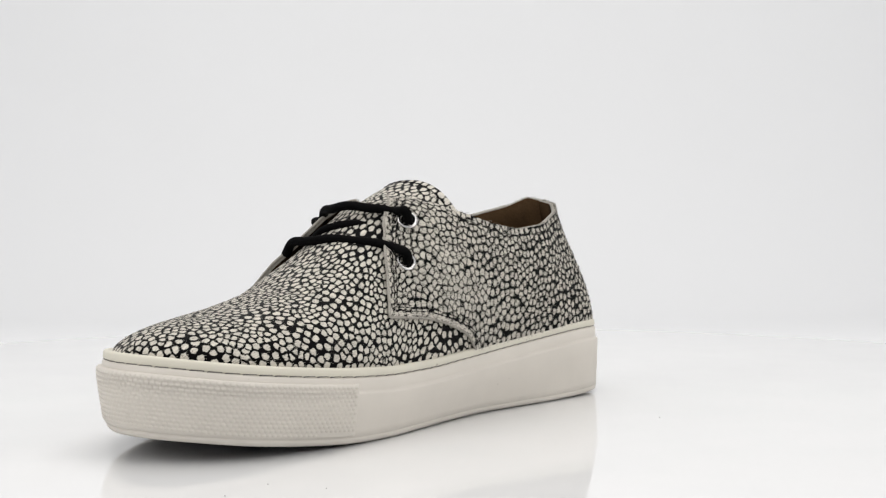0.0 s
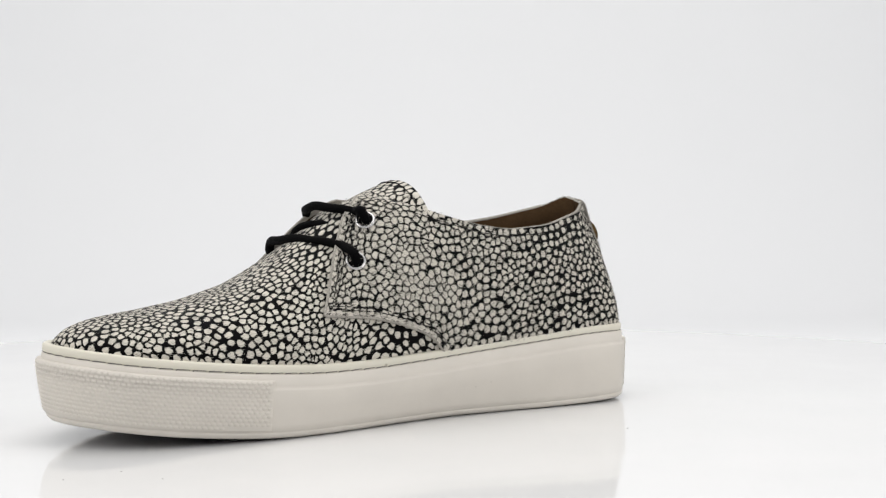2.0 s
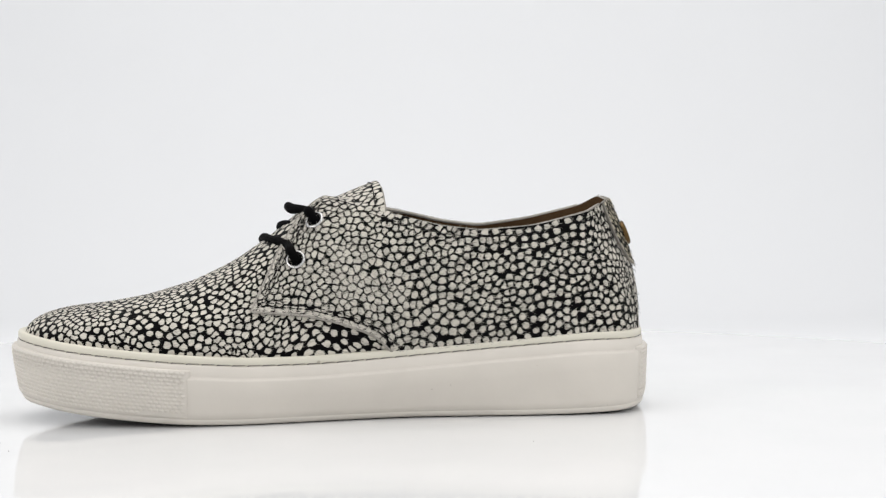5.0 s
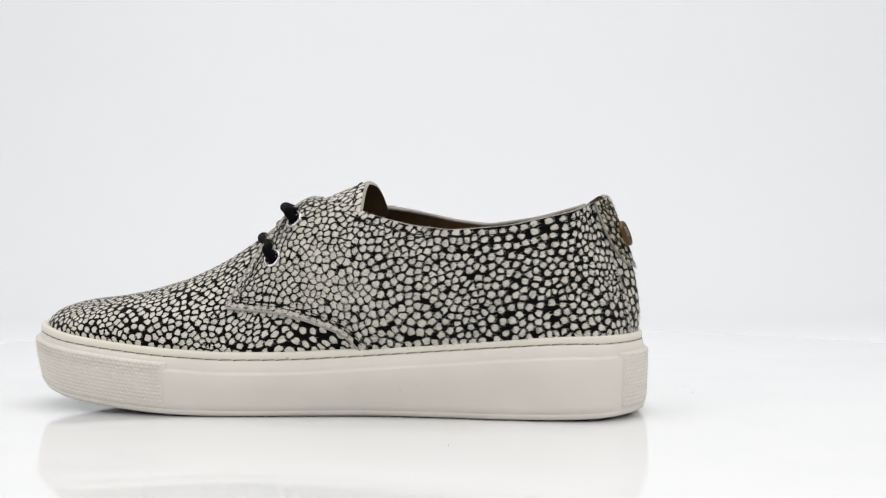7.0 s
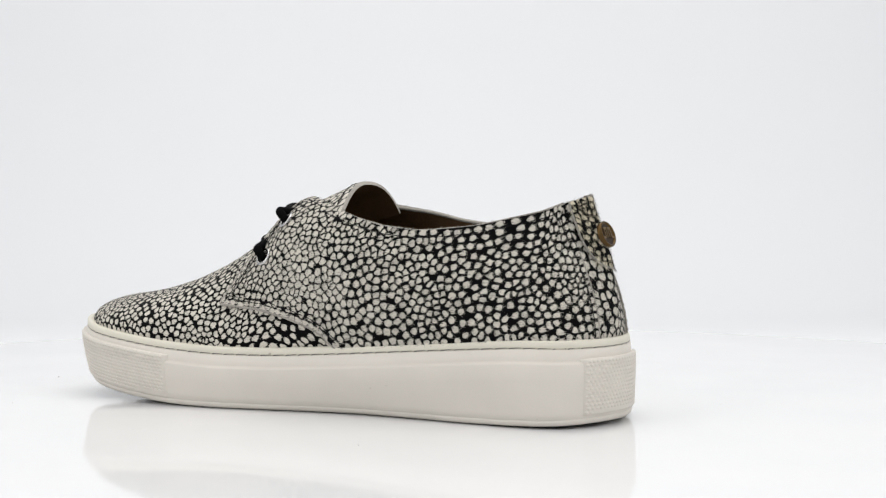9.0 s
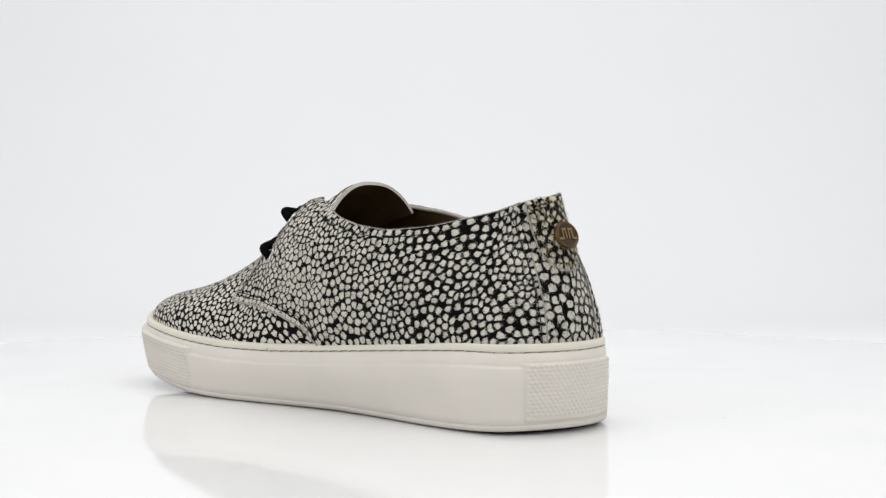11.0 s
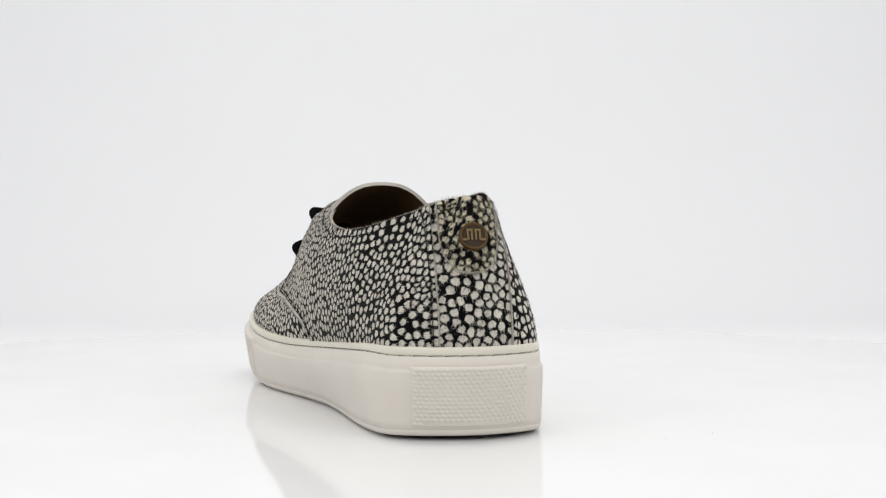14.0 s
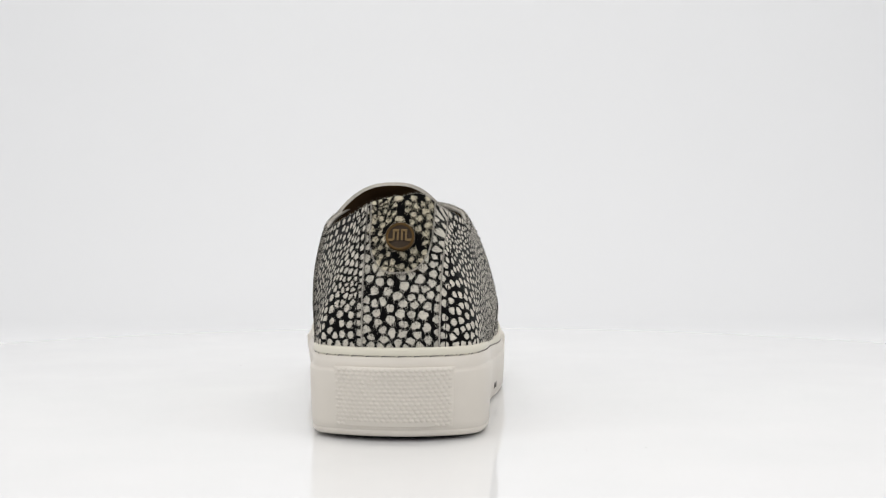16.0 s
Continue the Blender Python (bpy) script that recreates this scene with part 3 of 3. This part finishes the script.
def collar_binding():
    for side in (1, -1):
        ks = np.linspace(float(k_at_breadth(side, .0125, 1.0)[0]), k_at(side, .1405), 90)
        p = sheet(side, ks, np.ones(90), np.full(90, 0.0001))
        v, f = tube(p, 0.0009, 8)
        ob = mesh_ob("collar_edge", np.array(v) - AXIS, f, RAW_EDGE)
        under(ob, SHOE, "pale raw cut edge of the collar")


def facing_edge():
    """The pale cut edge down the eyelet facing and back along its lower corner to the sole."""
    for side in (1, -1):
        K, V = quarter_grid(side)
        first = int(np.argmax(K[:, 0] >= k_at(side, FACING_X[side][0])))
        low = int(np.argmax(K[:, 0] >= k_at(side, LOWER_X[side][0])))
        k = np.r_[K[first:, -1], K[-2:low - 1:-1, 0]]
        v = np.r_[V[first:, -1], V[-2:low - 1:-1, 0]]
        p = sheet(side, k, v, quarter_lift(side, k, v) - 0.0004)
        p = resample(p, 120, False)
        vv, f = tube(p, 0.00065, 8)
        under(mesh_ob("facing_edge", np.array(vv) - AXIS, f, RAW_EDGE), SHOE, "pale raw cut edge of the eyelet facing")


def dashes(name, points, normals, mat, length=0.0033, gap=0.0004, radius=0.00024, label=""):
    """A row of stitches along a line that lies on the leather."""
    P, N = np.asarray(points), np.asarray(normals)
    d = np.r_[0, np.linalg.norm(np.diff(P, axis=0), axis=1).cumsum()]
    verts, faces = [], []
    at = 0.0
    while at + length < d[-1]:
        seg = [np.array([np.interp(q, d, P[:, i]) for i in range(3)]) for q in (at, at + length / 2, at + length)]
        nn = np.array([np.interp(at, d, N[:, i]) for i in range(3)])
        pts = [seg[0] - nn * .0001, seg[1] + nn * .0002, seg[2] - nn * .0001]
        v, f = tube(pts, radius, 5)
        faces += [tuple(len(verts) + i for i in q) for q in f]
        verts += v
        at += length + gap
    return under(mesh_ob(name, np.array(verts) - AXIS, faces, mat), SHOE, label)


TONGUE_LINE = catmull([(.172, .0248, .0735), (.160, .0235, .0845), (.148, .0222, .0925), (.134, .0200, .0996), (.1185, .0186, .1060)], 24)


def tongue():
    nu, na = len(TONGUE_LINE), 101
    out, inn, uv = [], [], []
    d = np.r_[0, np.linalg.norm(np.diff(TONGUE_LINE, axis=0), axis=1).cumsum()]
    for i, c in enumerate(TONGUE_LINE):
        half = np.interp(i, [0, nu - 1], [.018, .0272])
        sag = np.interp(i, [0, nu - 1], [.007, .0145])
        back = max(0.0, (i - nu * 0.7) / (nu * 0.3))
        for a in np.linspace(-1, 1, na):
            p = np.array([c[0] - (0.0068 if a > 0 else 0.001) * abs(a) ** 0.85 * back, c[1] + half * a * (1 if a > 0 else 0.93), c[2] - sag * abs(a) ** 2.5])
            nrm = np.array([0.5, 0.9 * a, 0.8])
            nrm /= np.linalg.norm(nrm)
            out.append(p)
            inn.append(p - nrm * 0.0019)
            uv.append((d[i] + 0.9, half * a * 1.15))
    faces = grid_faces(nu, na)
    n = nu * na
    edge = [i * na for i in range(nu)] + [(nu - 1) * na + j for j in range(1, na)] + [i * na + na - 1 for i in range(nu - 2, -1, -1)] + [j for j in range(na - 2, 0, -1)]
    rim = [(edge[i], edge[(i + 1) % len(edge)], n + edge[(i + 1) % len(edge)], n + edge[i]) for i in range(len(edge))]
    allf = [f[::-1] for f in faces] + rim
    uv = np.array(uv)
    spots = Print([uv.reshape(nu, na, 2)], 0.0036, 41, lambda q: 0.0 + 0.3 * patches(q, 3))
    mm = spots.at(uv)
    ob = mesh_ob("tongue", np.vstack([out, inn]) - AXIS, allf, HAIR, np.vstack([uv, uv]), print_mm=np.r_[mm, mm])
    ob.data.materials.append(RAW_EDGE)
    ob.data.polygons.foreach_set("material_index", np.r_[np.zeros(len(faces), dtype=np.int32), np.ones(len(rim), dtype=np.int32)])
    under(ob, SHOE, "spotted calf hair tongue standing above the collar")
    row = int(np.argmax(d > d[-1] - 0.0036))
    line = np.array(out).reshape(nu, na, 3)[row, 6:-6]
    dashes("seam_stitching", line + np.array([.0001, 0, .0002]), np.tile([[0.5, 0.0, 0.85]], (len(line), 1)), THREAD_BLACK, label="black stitching along the tongue's edge")
    ob2 = mesh_ob("tongue_lining", np.array(inn) - AXIS, faces, LINING)
    under(ob2, ob, "brown suede tongue lining")


vamp()
quarters()
heel_panels()
lining()
collar_binding()
facing_edge()
tongue()


# ---------- textured bumpers, stitching ----------
def outline_run(x_from, x_to, toe, step=0.002):
    """Points and outward normals along the sole's outline, round the toe or round the heel."""
    fine = resample(OUTLINE, 1400)
    t = np.roll(fine, -1, 0) - np.roll(fine, 1, 0)
    t /= np.linalg.norm(t, axis=1)[:, None]
    nrm = np.stack([-t[:, 1], t[:, 0]], 1)
    if toe:
        left = [i for i in range(1400) if fine[i, 0] > x_from and i < 760]
        right = [i for i in range(1400) if fine[i, 0] > x_to and i >= 640]
        ids = list(range(left[0], right[-1] + 1))
    else:
        a = max(i for i in range(200) if fine[i, 1] < x_from)
        b = min(i for i in range(1200, 1400) if fine[i, 1] > x_to)
        ids = list(range(b - 1400, a + 1))
    ids = np.array(ids)
    P, N = fine[ids], nrm[ids]
    d = np.r_[0, np.linalg.norm(np.diff(P, axis=0), axis=1).cumsum()]
    n = max(8, int(d[-1] / step))
    s = np.linspace(0, d[-1], n)
    return s, np.stack([np.interp(s, d, P[:, i]) for i in (0, 1)], 1), np.stack([np.interp(s, d, N[:, i]) for i in (0, 1)], 1)


def bumper(name, x_from, x_to, toe, label):
    s, P, N = outline_run(x_from, x_to, toe)
    lo = lambda x: z_low(x) + (0.0036 if toe else 0.0042)
    hi = lambda x: z_rim(x) - (0.0062 if toe else 0.0078)
    out = 0.0007
    prof = [(0.0, -0.001), (0.0, out * 0.6), (0.03, out), (0.35, out), (0.65, out), (0.97, out), (1.0, out * 0.6), (1.0, -0.0015)]
    verts = []
    for i, (p, q) in enumerate(zip(P, N)):
        fade = -0.0012 if i in (0, len(P) - 1) else 0.0
        for f, o in prof:
            z = lo(p[0]) + f * (hi(p[0]) - lo(p[0]))
            xy = p + q * ((min(o, fade) if fade else o) - lean(p[0], p[1], z))
            verts.append((xy[0], xy[1], z))
    faces = [f[::-1] for f in grid_faces(len(P), len(prof))]
    plate = under(mesh_ob(name, np.array(verts) - AXIS, faces, RUBBER), SHOE, label)
    # raised slanted lozenges in staggered rows
    verts, faces = [], []
    row = 0.00166
    n_rows = 15
    for r in range(n_rows):
        along = 0.0030 + (0.00115 if r % 2 else 0.0)
        while along < s[-1] - 0.0026:
            p = np.array([np.interp(along, s, P[:, i]) for i in (0, 1)])
            q = np.array([np.interp(along, s, N[:, i]) for i in (0, 1)])
            z0, z1 = lo(p[0]) + 0.0012, hi(p[0]) - 0.0012
            rows_here = (z1 - z0) / row
            z = z1 - r * row
            if z < z0:
                along += 0.0023
                continue
            t = np.array([-q[1], q[0]])
            b = len(verts)
            low = ((-.00122, -.00012), (-.0006, -.00074), (.0007, -.0006), (.00122, .00012), (.0006, .00074), (-.0007, .0006))
            for share, o in ((1.0, 0.0), (0.6, 0.00034)):
                for da, dz in low:
                    xy = p + q * (out - 0.00002 + o - lean(p[0], p[1], z + dz * share)) - t * da * share
                    verts.append((xy[0], xy[1], z + dz * share))
            for c in range(6):
                e = (c + 1) % 6
                faces.append((b + c, b + e, b + 6 + e, b + 6 + c))
            faces.append(tuple(b + 6 + c for c in range(6)))
            along += 0.0023
    grip = mesh_ob("grip_pattern", np.array(verts) - AXIS, faces, RUBBER, smooth=True)
    tagged(under(grip, plate, "raised lozenge grip pattern"), kind="stuff")


bumper("toe_bumper", .193, .196, True, "textured rubber toe bumper")
bumper("heel_bumper", .0268, -.0240, False, "textured rubber heel patch")


def sole_stitches():
    v, f = tube([(-.0027, 0, 0), (-.0020, 0, .0002), (.0020, 0, .0002), (.0027, 0, -.0001)], 0.00028, 6)
    me = bpy.data.meshes.new("stitch")
    me.from_pydata([tuple(map(float, p)) for p in v], [], f)
    me.materials.append(THREAD)
    ring = resample(inset(OUTLINE, 0.0021), 3000)
    d = np.r_[0, np.linalg.norm(np.diff(ring, axis=0), axis=1).cumsum()]
    n = int(d[-1] / 0.0064)
    for i in range(n):
        at = (i + 0.5) * d[-1] / n
        a = [np.interp(at - 0.003, d, ring[:, c], period=d[-1]) for c in (0, 1)]
        b = [np.interp(at + 0.003, d, ring[:, c], period=d[-1]) for c in (0, 1)]
        pa, pb = np.array([*a, z_rim(a[0]) - 0.0033]), np.array([*b, z_rim(b[0]) - 0.0037])
        mid, way = (pa + pb) / 2 - AXIS, Vector(pb - pa).normalized()
        ob = new("stitch", me)
        ob.parent = SHOE
        ob.matrix_basis = Matrix.Translation(mid) @ way.to_track_quat("X", "Z").to_matrix().to_4x4()


sole_stitches()


def upper_seams():
    for side in (1, -1):
        # under the collar
        ks = np.linspace(float(k_at_breadth(side, .0165, 0.95)[0]), k_at(side, .139), 120)
        vs = np.array([v_at_z(side, k, wall_point(side, k, 1.0)[2] - 0.0032) if wall_point(side, k, 1.0)[0] < .125 else 0.93 for k in ks])
        lift = quarter_lift(side, ks, vs)
        dashes("seam_stitching", sheet(side, ks, vs, lift), wall_normal(side, ks, vs), THREAD_BLACK, label="black stitching below the collar")
        # along the facing and round its lower corner
        for shift in (.0028, .0043):
            pts, nor = [], []
            for x in np.linspace(.1410, FACING_X[side][-1] - .0005 - shift * .8, 40):
                k = k_at(side, x)
                z = np.interp(x + shift, FACING_X[side], FACING_Z[side])
                v = v_at_z(side, k, max(z, .0495 + shift * .6))
                li = quarter_lift(side, np.array(k), np.array(v))
                pts.append(sheet(side, np.array(k), np.array(v), li)), nor.append(wall_normal(side, np.array(k), np.array(v)))
            for x in np.linspace(FACING_X[side][-1] - .0005 - shift * .8, .1085 - shift * .7, 50):
                k = k_at(side, x)
                v = v_at_z(side, k, np.interp(x + shift * 0.3, LOWER_X[side], LOWER_Z) + shift * 0.9)
                pts.append(sheet(side, np.array(k), np.array(v), np.array(.0016))), nor.append(wall_normal(side, np.array(k), np.array(v)))
            dashes("seam_stitching", pts, nor, THREAD_BLACK, label="black double stitching along the eyelet facing")
        # beside the back strip: the panel's pale turned edge, and its stitching
        vs = np.linspace(0.0, 0.60, 50)
        kk = k_at_breadth(side, SEAM_Y[side], vs)
        v, f = tube(sheet(side, kk, vs, np.full(50, .0015)), 0.0004, 7)
        under(mesh_ob("strip_edge", np.array(v) - AXIS, f, RAW_EDGE), SHOE, "pale cut edge beside the back strip")
        vs = np.linspace(0.02, 0.97, 60)
        kk = k_at_breadth(side, SEAM_Y[side] + .0022, vs)
        dashes("seam_stitching", sheet(side, kk, vs, np.full(60, .0017)), wall_normal(side, kk, vs), THREAD_BLACK, label="black stitching beside the back strip")


upper_seams()


# ---------- laces and eyelets ----------
EYELETS = {1: ((.1508, .0699), (.1436, .0866)), -1: ((.1590, .0680), (.1490, .0835))}


def eyelet_place(side, x, z):
    k = k_at(side, x)
    v = v_at_z(side, k, z)
    k, v = np.array(k), np.array(v)
    return sheet(side, k, v, quarter_lift(side, k, v)), wall_normal(side, k, v)


def eyelets_and_laces():
    ring = []
    for i in range(9):
        w = math.pi * i / 8
        ring.append((0.0037 - 0.0008 * math.cos(w), 0.0007 * math.sin(w)))
    ring = [(0.0029, -0.0025)] + ring
    seg = 32
    verts = [(r * math.cos(2 * math.pi * j / seg), r * math.sin(2 * math.pi * j / seg), z) for j in range(seg) for r, z in ring]
    me = bpy.data.meshes.new("eyelet")
    me.from_pydata(verts, [], grid_faces(seg, len(ring), True))
    me.polygons.foreach_set("use_smooth", [True] * len(me.polygons))
    me.materials.append(STEEL)
    # flat black disc in the ring: the hole's inner shade put into colour
    hole = [(0.003 * math.cos(2 * math.pi * j / seg), 0.003 * math.sin(2 * math.pi * j / seg), 0.00015) for j in range(seg)]
    he = bpy.data.meshes.new("eyelet_hole_shade")
    he.from_pydata(hole, [], [tuple(range(seg))])
    he.materials.append(LACE)
    places = {}
    for side in (1, -1):
        for i, (x, z) in enumerate(EYELETS[side]):
            p, n = eyelet_place(side, x, z)
            places[side, i] = p, n
            m = Matrix.Translation(p - AXIS) @ Vector(n).to_track_quat("Z", "Y").to_matrix().to_4x4()
            ob = new("eyelet", me)
            ob.parent, ob.matrix_basis = SHOE, m
            tagged(ob, "polished metal eyelet")
            h = new("eyelet_hole_shade", he)
            h.parent = ob
    # the two outer bars, from eyelet to eyelet over the tongue
    bars = (((.1547, .0504, .0766), (.1612, .0420, .0790), (.1662, .0329, .0797), (.1695, .0220, .0797), (.1712, .0110, .0789), (.1708, .0025, .0778), (.1690, -.0040, .0738)),
            ((.1457, .0414, .0914), (.1517, .0363, .0931), (.1564, .0291, .0939), (.1580, .0205, .0938), (.1572, .0120, .0928), (.1548, .0050, .0915), (.1520, .0000, .0880)))
    for i, bar in enumerate(bars):
        (pl, nl), (pr, nr) = places[1, i], places[-1, i]
        path = catmull([pl - nl * .003, pl + nl * .0012, pl + nl * .0032 + np.array([.0013, -.0012, .0026])] + [np.array(q) for q in bar] + [pr + nr * .0022, pr - nr * .003], 11)
        path[:, 2] += np.array([0.0003 * math.sin(5 + 31 * q) for q in np.linspace(0, 1, len(path))])
        v, f = tube(path, 0.0021, 14, flat=0.95)
        under(mesh_ob("lace", np.array(v) - AXIS, f, LACE), SHOE, "black waxed cotton lace")
    # lace that runs under the facings, between the bars
    path = catmull([(.1480, .0400, .0830), (.1545, .0340, .0856), (.1605, .0240, .0858), (.1620, .0120, .0828), (.1590, .0010, .0770)], 11)
    v, f = tube(path, 0.0023, 12, flat=0.8)
    under(mesh_ob("lace", np.array(v) - AXIS, f, LACE), SHOE, "black waxed cotton lace")


eyelets_and_laces()


# ---------- badge on the heel tab ----------
def badge():
    v = v_at_z(1, 0.0, 0.0806)
    p = wall_point(1, np.array(0.0005), np.array(v))
    n = wall_normal(1, np.array(0.004), np.array(v))
    n = np.array([n[0], 0.0, n[2]])
    n /= np.linalg.norm(n)
    m = Matrix.Translation(p + n * 0.0021 - np.array([0, 0.001, 0]) - AXIS) @ Vector(n).to_track_quat("Z", "Y").to_matrix().to_4x4()
    prof = [(0, 0.0004), (0.0048, 0.0004), (0.0050, 0.0011), (0.0055, 0.0013), (0.0059, 0.0009), (0.0060, -0.0008)]
    seg = 40
    verts = [(r * math.cos(2 * math.pi * j / seg), r * math.sin(2 * math.pi * j / seg), z) for j in range(seg) for r, z in prof]
    ob = mesh_ob("badge", verts, grid_faces(seg, len(prof), True), BRONZE)
    ob.parent, ob.matrix_basis = SHOE, m
    tagged(ob, "round aged bronze button badge")
    dark = mesh_ob("badge_recess", [(0.00478 * math.cos(2 * math.pi * j / seg), 0.00478 * math.sin(2 * math.pi * j / seg), 0.00055) for j in range(seg)], [tuple(range(seg))], BRONZE_DARK)
    under(dark, ob, "dark recess of the badge")
    bm = bmesh.new()
    for x, y, w, h in ((-.0021, .0002, .0006, .0026), (-.0007, .0002, .0006, .0026), (.0007, .0002, .0006, .0026), (.0021, .0002, .0006, .0026),
                       (-.0014, .0016, .0020, .0006), (.0014, .0016, .0020, .0006), (-.0032, -.0010, .0018, .0006), (.0032, -.0010, .0018, .0006)):
        bmesh.ops.create_cube(bm, size=1, matrix=Matrix.Translation((1.18 * x, 1.55 * y, 0.0008)) @ Matrix.Diagonal((1.25 * w, 1.55 * h, 0.0005, 1)))
    part("emblem_bars", bm, BRONZE_WORN, ob, "raised plain bronze bars")


badge()


def sole_marks():
    """Small printed marks low on the outer side of the sole, too small to read."""
    bm = bmesh.new()
    for x, w, h in ((.1160, .0007, .0028), (.1190, .0012, .0024), (.1225, .0007, .0028)):
        near = RING[np.argmin(np.abs(RING[:, 0] - x) + (RING[:, 1] > 0))]
        y = near[1] + float(lean(x, near[1], .0072))
        bmesh.ops.create_cube(bm, size=1, matrix=Matrix.Translation(np.array([x, y, .0072]) - AXIS) @ Matrix.Diagonal((w, .0006, h, 1)))
    part("printed_mark", bm, THREAD, SHOE, "small grey printed mark on the sole's side")


sole_marks()


# ---------- hair that stands off the leather ----------
def strands(name, roots, uvs, ways, normals, mat, length, lift, label, mm):
    """Short tapering hairs, each one thin triangle that takes the print's colour at its root."""
    rng = np.random.default_rng(7)
    n = len(roots)
    L = length * (0.5 + rng.random(n))[:, None]
    jitter = rng.normal(0, 0.35, (n, 3))
    w = ways + jitter
    w -= normals * np.sum(w * normals, 1)[:, None]
    w /= np.linalg.norm(w, axis=1)[:, None]
    tip = roots + L * (w + normals * (lift * (0.3 + rng.random(n)))[:, None])
    sidew = np.cross(w, normals) * 0.00007
    V = np.stack([roots - sidew, roots + sidew, tip], 1).reshape(-1, 3)
    U = np.repeat(uvs, 3, 0)
    ob = mesh_ob(name, V - AXIS, [(3 * i, 3 * i + 1, 3 * i + 2) for i in range(n)], mat, U, smooth=False, print_mm=np.repeat(mm, 3))
    return tagged(under(ob, SHOE, label), kind="stuff")


def hair():
    rng = np.random.default_rng(3)

    def cells(P, U, count):
        a, b = P.shape[0] - 1, P.shape[1] - 1
        area = np.linalg.norm(np.cross(P[1:, :-1] - P[:-1, :-1], P[:-1, 1:] - P[:-1, :-1]), axis=-1).ravel() + 1e-12
        idx = rng.choice(a * b, count, p=area / area.sum())
        i, j = idx // b, idx % b
        f, g = rng.random(count)[:, None], rng.random(count)[:, None]
        mix = lambda A: (A[i, j] * (1 - f) + A[i + 1, j] * f) * (1 - g) + (A[i, j + 1] * (1 - f) + A[i + 1, j + 1] * f) * g
        e1, e2 = P[i + 1, j] - P[i, j], P[i, j + 1] - P[i, j]
        return mix(P), mix(U), e1, np.cross(e1, e2)

    for side in (1, -1):
        K, V = quarter_grid(side, 90, 36, 30)
        P, U = sheet(side, K, V, quarter_lift(side, K, V)), panel_uv(side, K, V)
        r, u, e, nn = cells(P, U, 26000 if side > 0 else 9000)
        nn = nn * -side / (np.linalg.norm(nn, axis=1)[:, None] + 1e-12)
        w = -e / (np.linalg.norm(e, axis=1)[:, None] + 1e-12)
        strands("quarter_hair", r, u, w, nn, HAIR, 0.0018, 0.28, "short calf hair of the side panel", PRINTS["quarter", side].at(u))
        ks = np.linspace(k_at(side, .12), 1, 90)
        K, V = np.meshgrid(ks, np.linspace(0, 1, 24), indexing="ij")
        P, U = wall_point(side, K, V), fan_uv(side, K, V)
        r, u, e, nn = cells(P, U, 9000)
        nn = nn * -side / (np.linalg.norm(nn, axis=1)[:, None] + 1e-12)
        w = np.tile(np.array([[-1.0, 0, 0.1]]), (len(r), 1))
        strands("vamp_hair", r, u, w, nn, HAIR, 0.0014, 0.2, "short calf hair of the toe", PRINTS["vamp"].at(u))
        # collar fringe
        n = 1500
        ks = rng.random(n) * (k_at(side, .140) - 0.001)
        vs = np.full(n, 1.0)
        r = sheet(side, ks, vs, 0.0016 * rng.random(n))
        u = np.stack([side * ks * LENGTH[side], 0.055 + 0.003 * rng.random(n)], 1)
        nn = np.tile(np.array([[0, 0, 1.0]]), (n, 1))
        w = wall_normal(side, np.maximum(ks, .004), vs) + np.array([-0.8, 0, 0])
        strands("collar_hair", r, u, w, nn, HAIR, 0.0010, 0.9, "fuzzy hair along the collar's edge", rng.choice([-1.0, 0.6], n))

    for name, mat in (("heel_strip", HAIR), ("heel_tab", HAIR_TAB)):
        P, U = HEEL[name]
        r, u, e, nn = cells(P, U, 3600)
        nn = nn / (np.linalg.norm(nn, axis=1)[:, None] + 1e-12)
        nn *= np.where(nn[:, :1] > 0, -1, 1)
        w = np.tile(np.array([[0.0, 0.15, -1.0]]), (len(r), 1))
        strands("heel_hair", r, u, w, nn, mat, 0.0026, 0.38, "coarse calf hair of the heel", PRINTS[name].at(u))


hair()


# ---------- dust on the board ----------
def dust():
    me = bpy.data.meshes.new("dust_speck")
    bm = bmesh.new()
    bmesh.ops.create_icosphere(bm, subdivisions=1, radius=0.0003)
    bm.to_mesh(me)
    bm.free()
    me.materials.append(SPECK)
    for x, y in ((.262, .112), (.283, .118), (.252, .131), (-.020, -.075), (-.012, -.098), (.05, .11), (.33, .03)):
        ob = new("dust_speck", me)
        ob.parent = TURNTABLE
        ob.matrix_basis = pose(0, 0, 0, 0, 0, -73.7) @ pose(x - AXIS[0], y - AXIS[1], 0.0002) @ Matrix.Diagonal((1, 0.7, 0.4, 1))


dust()


# ---------- motion of the turntable and what stands on it ----------
def motions():
    rows = []
    for i in range(33):
        t = 0.5 * i
        rows.append((t, pose(0, 0, 0, 0, 0, -90 - 26.79 - 8.6806 * t - 20.5)))
    walk(SHOE, rows)
    walk(TURNTABLE, [(t, pose(0, 0, 0, 0, 0, 0) @ m @ pose(0, 0, 0, 0, 0, 77.7 - 4)) for t, m in rows])


motions()
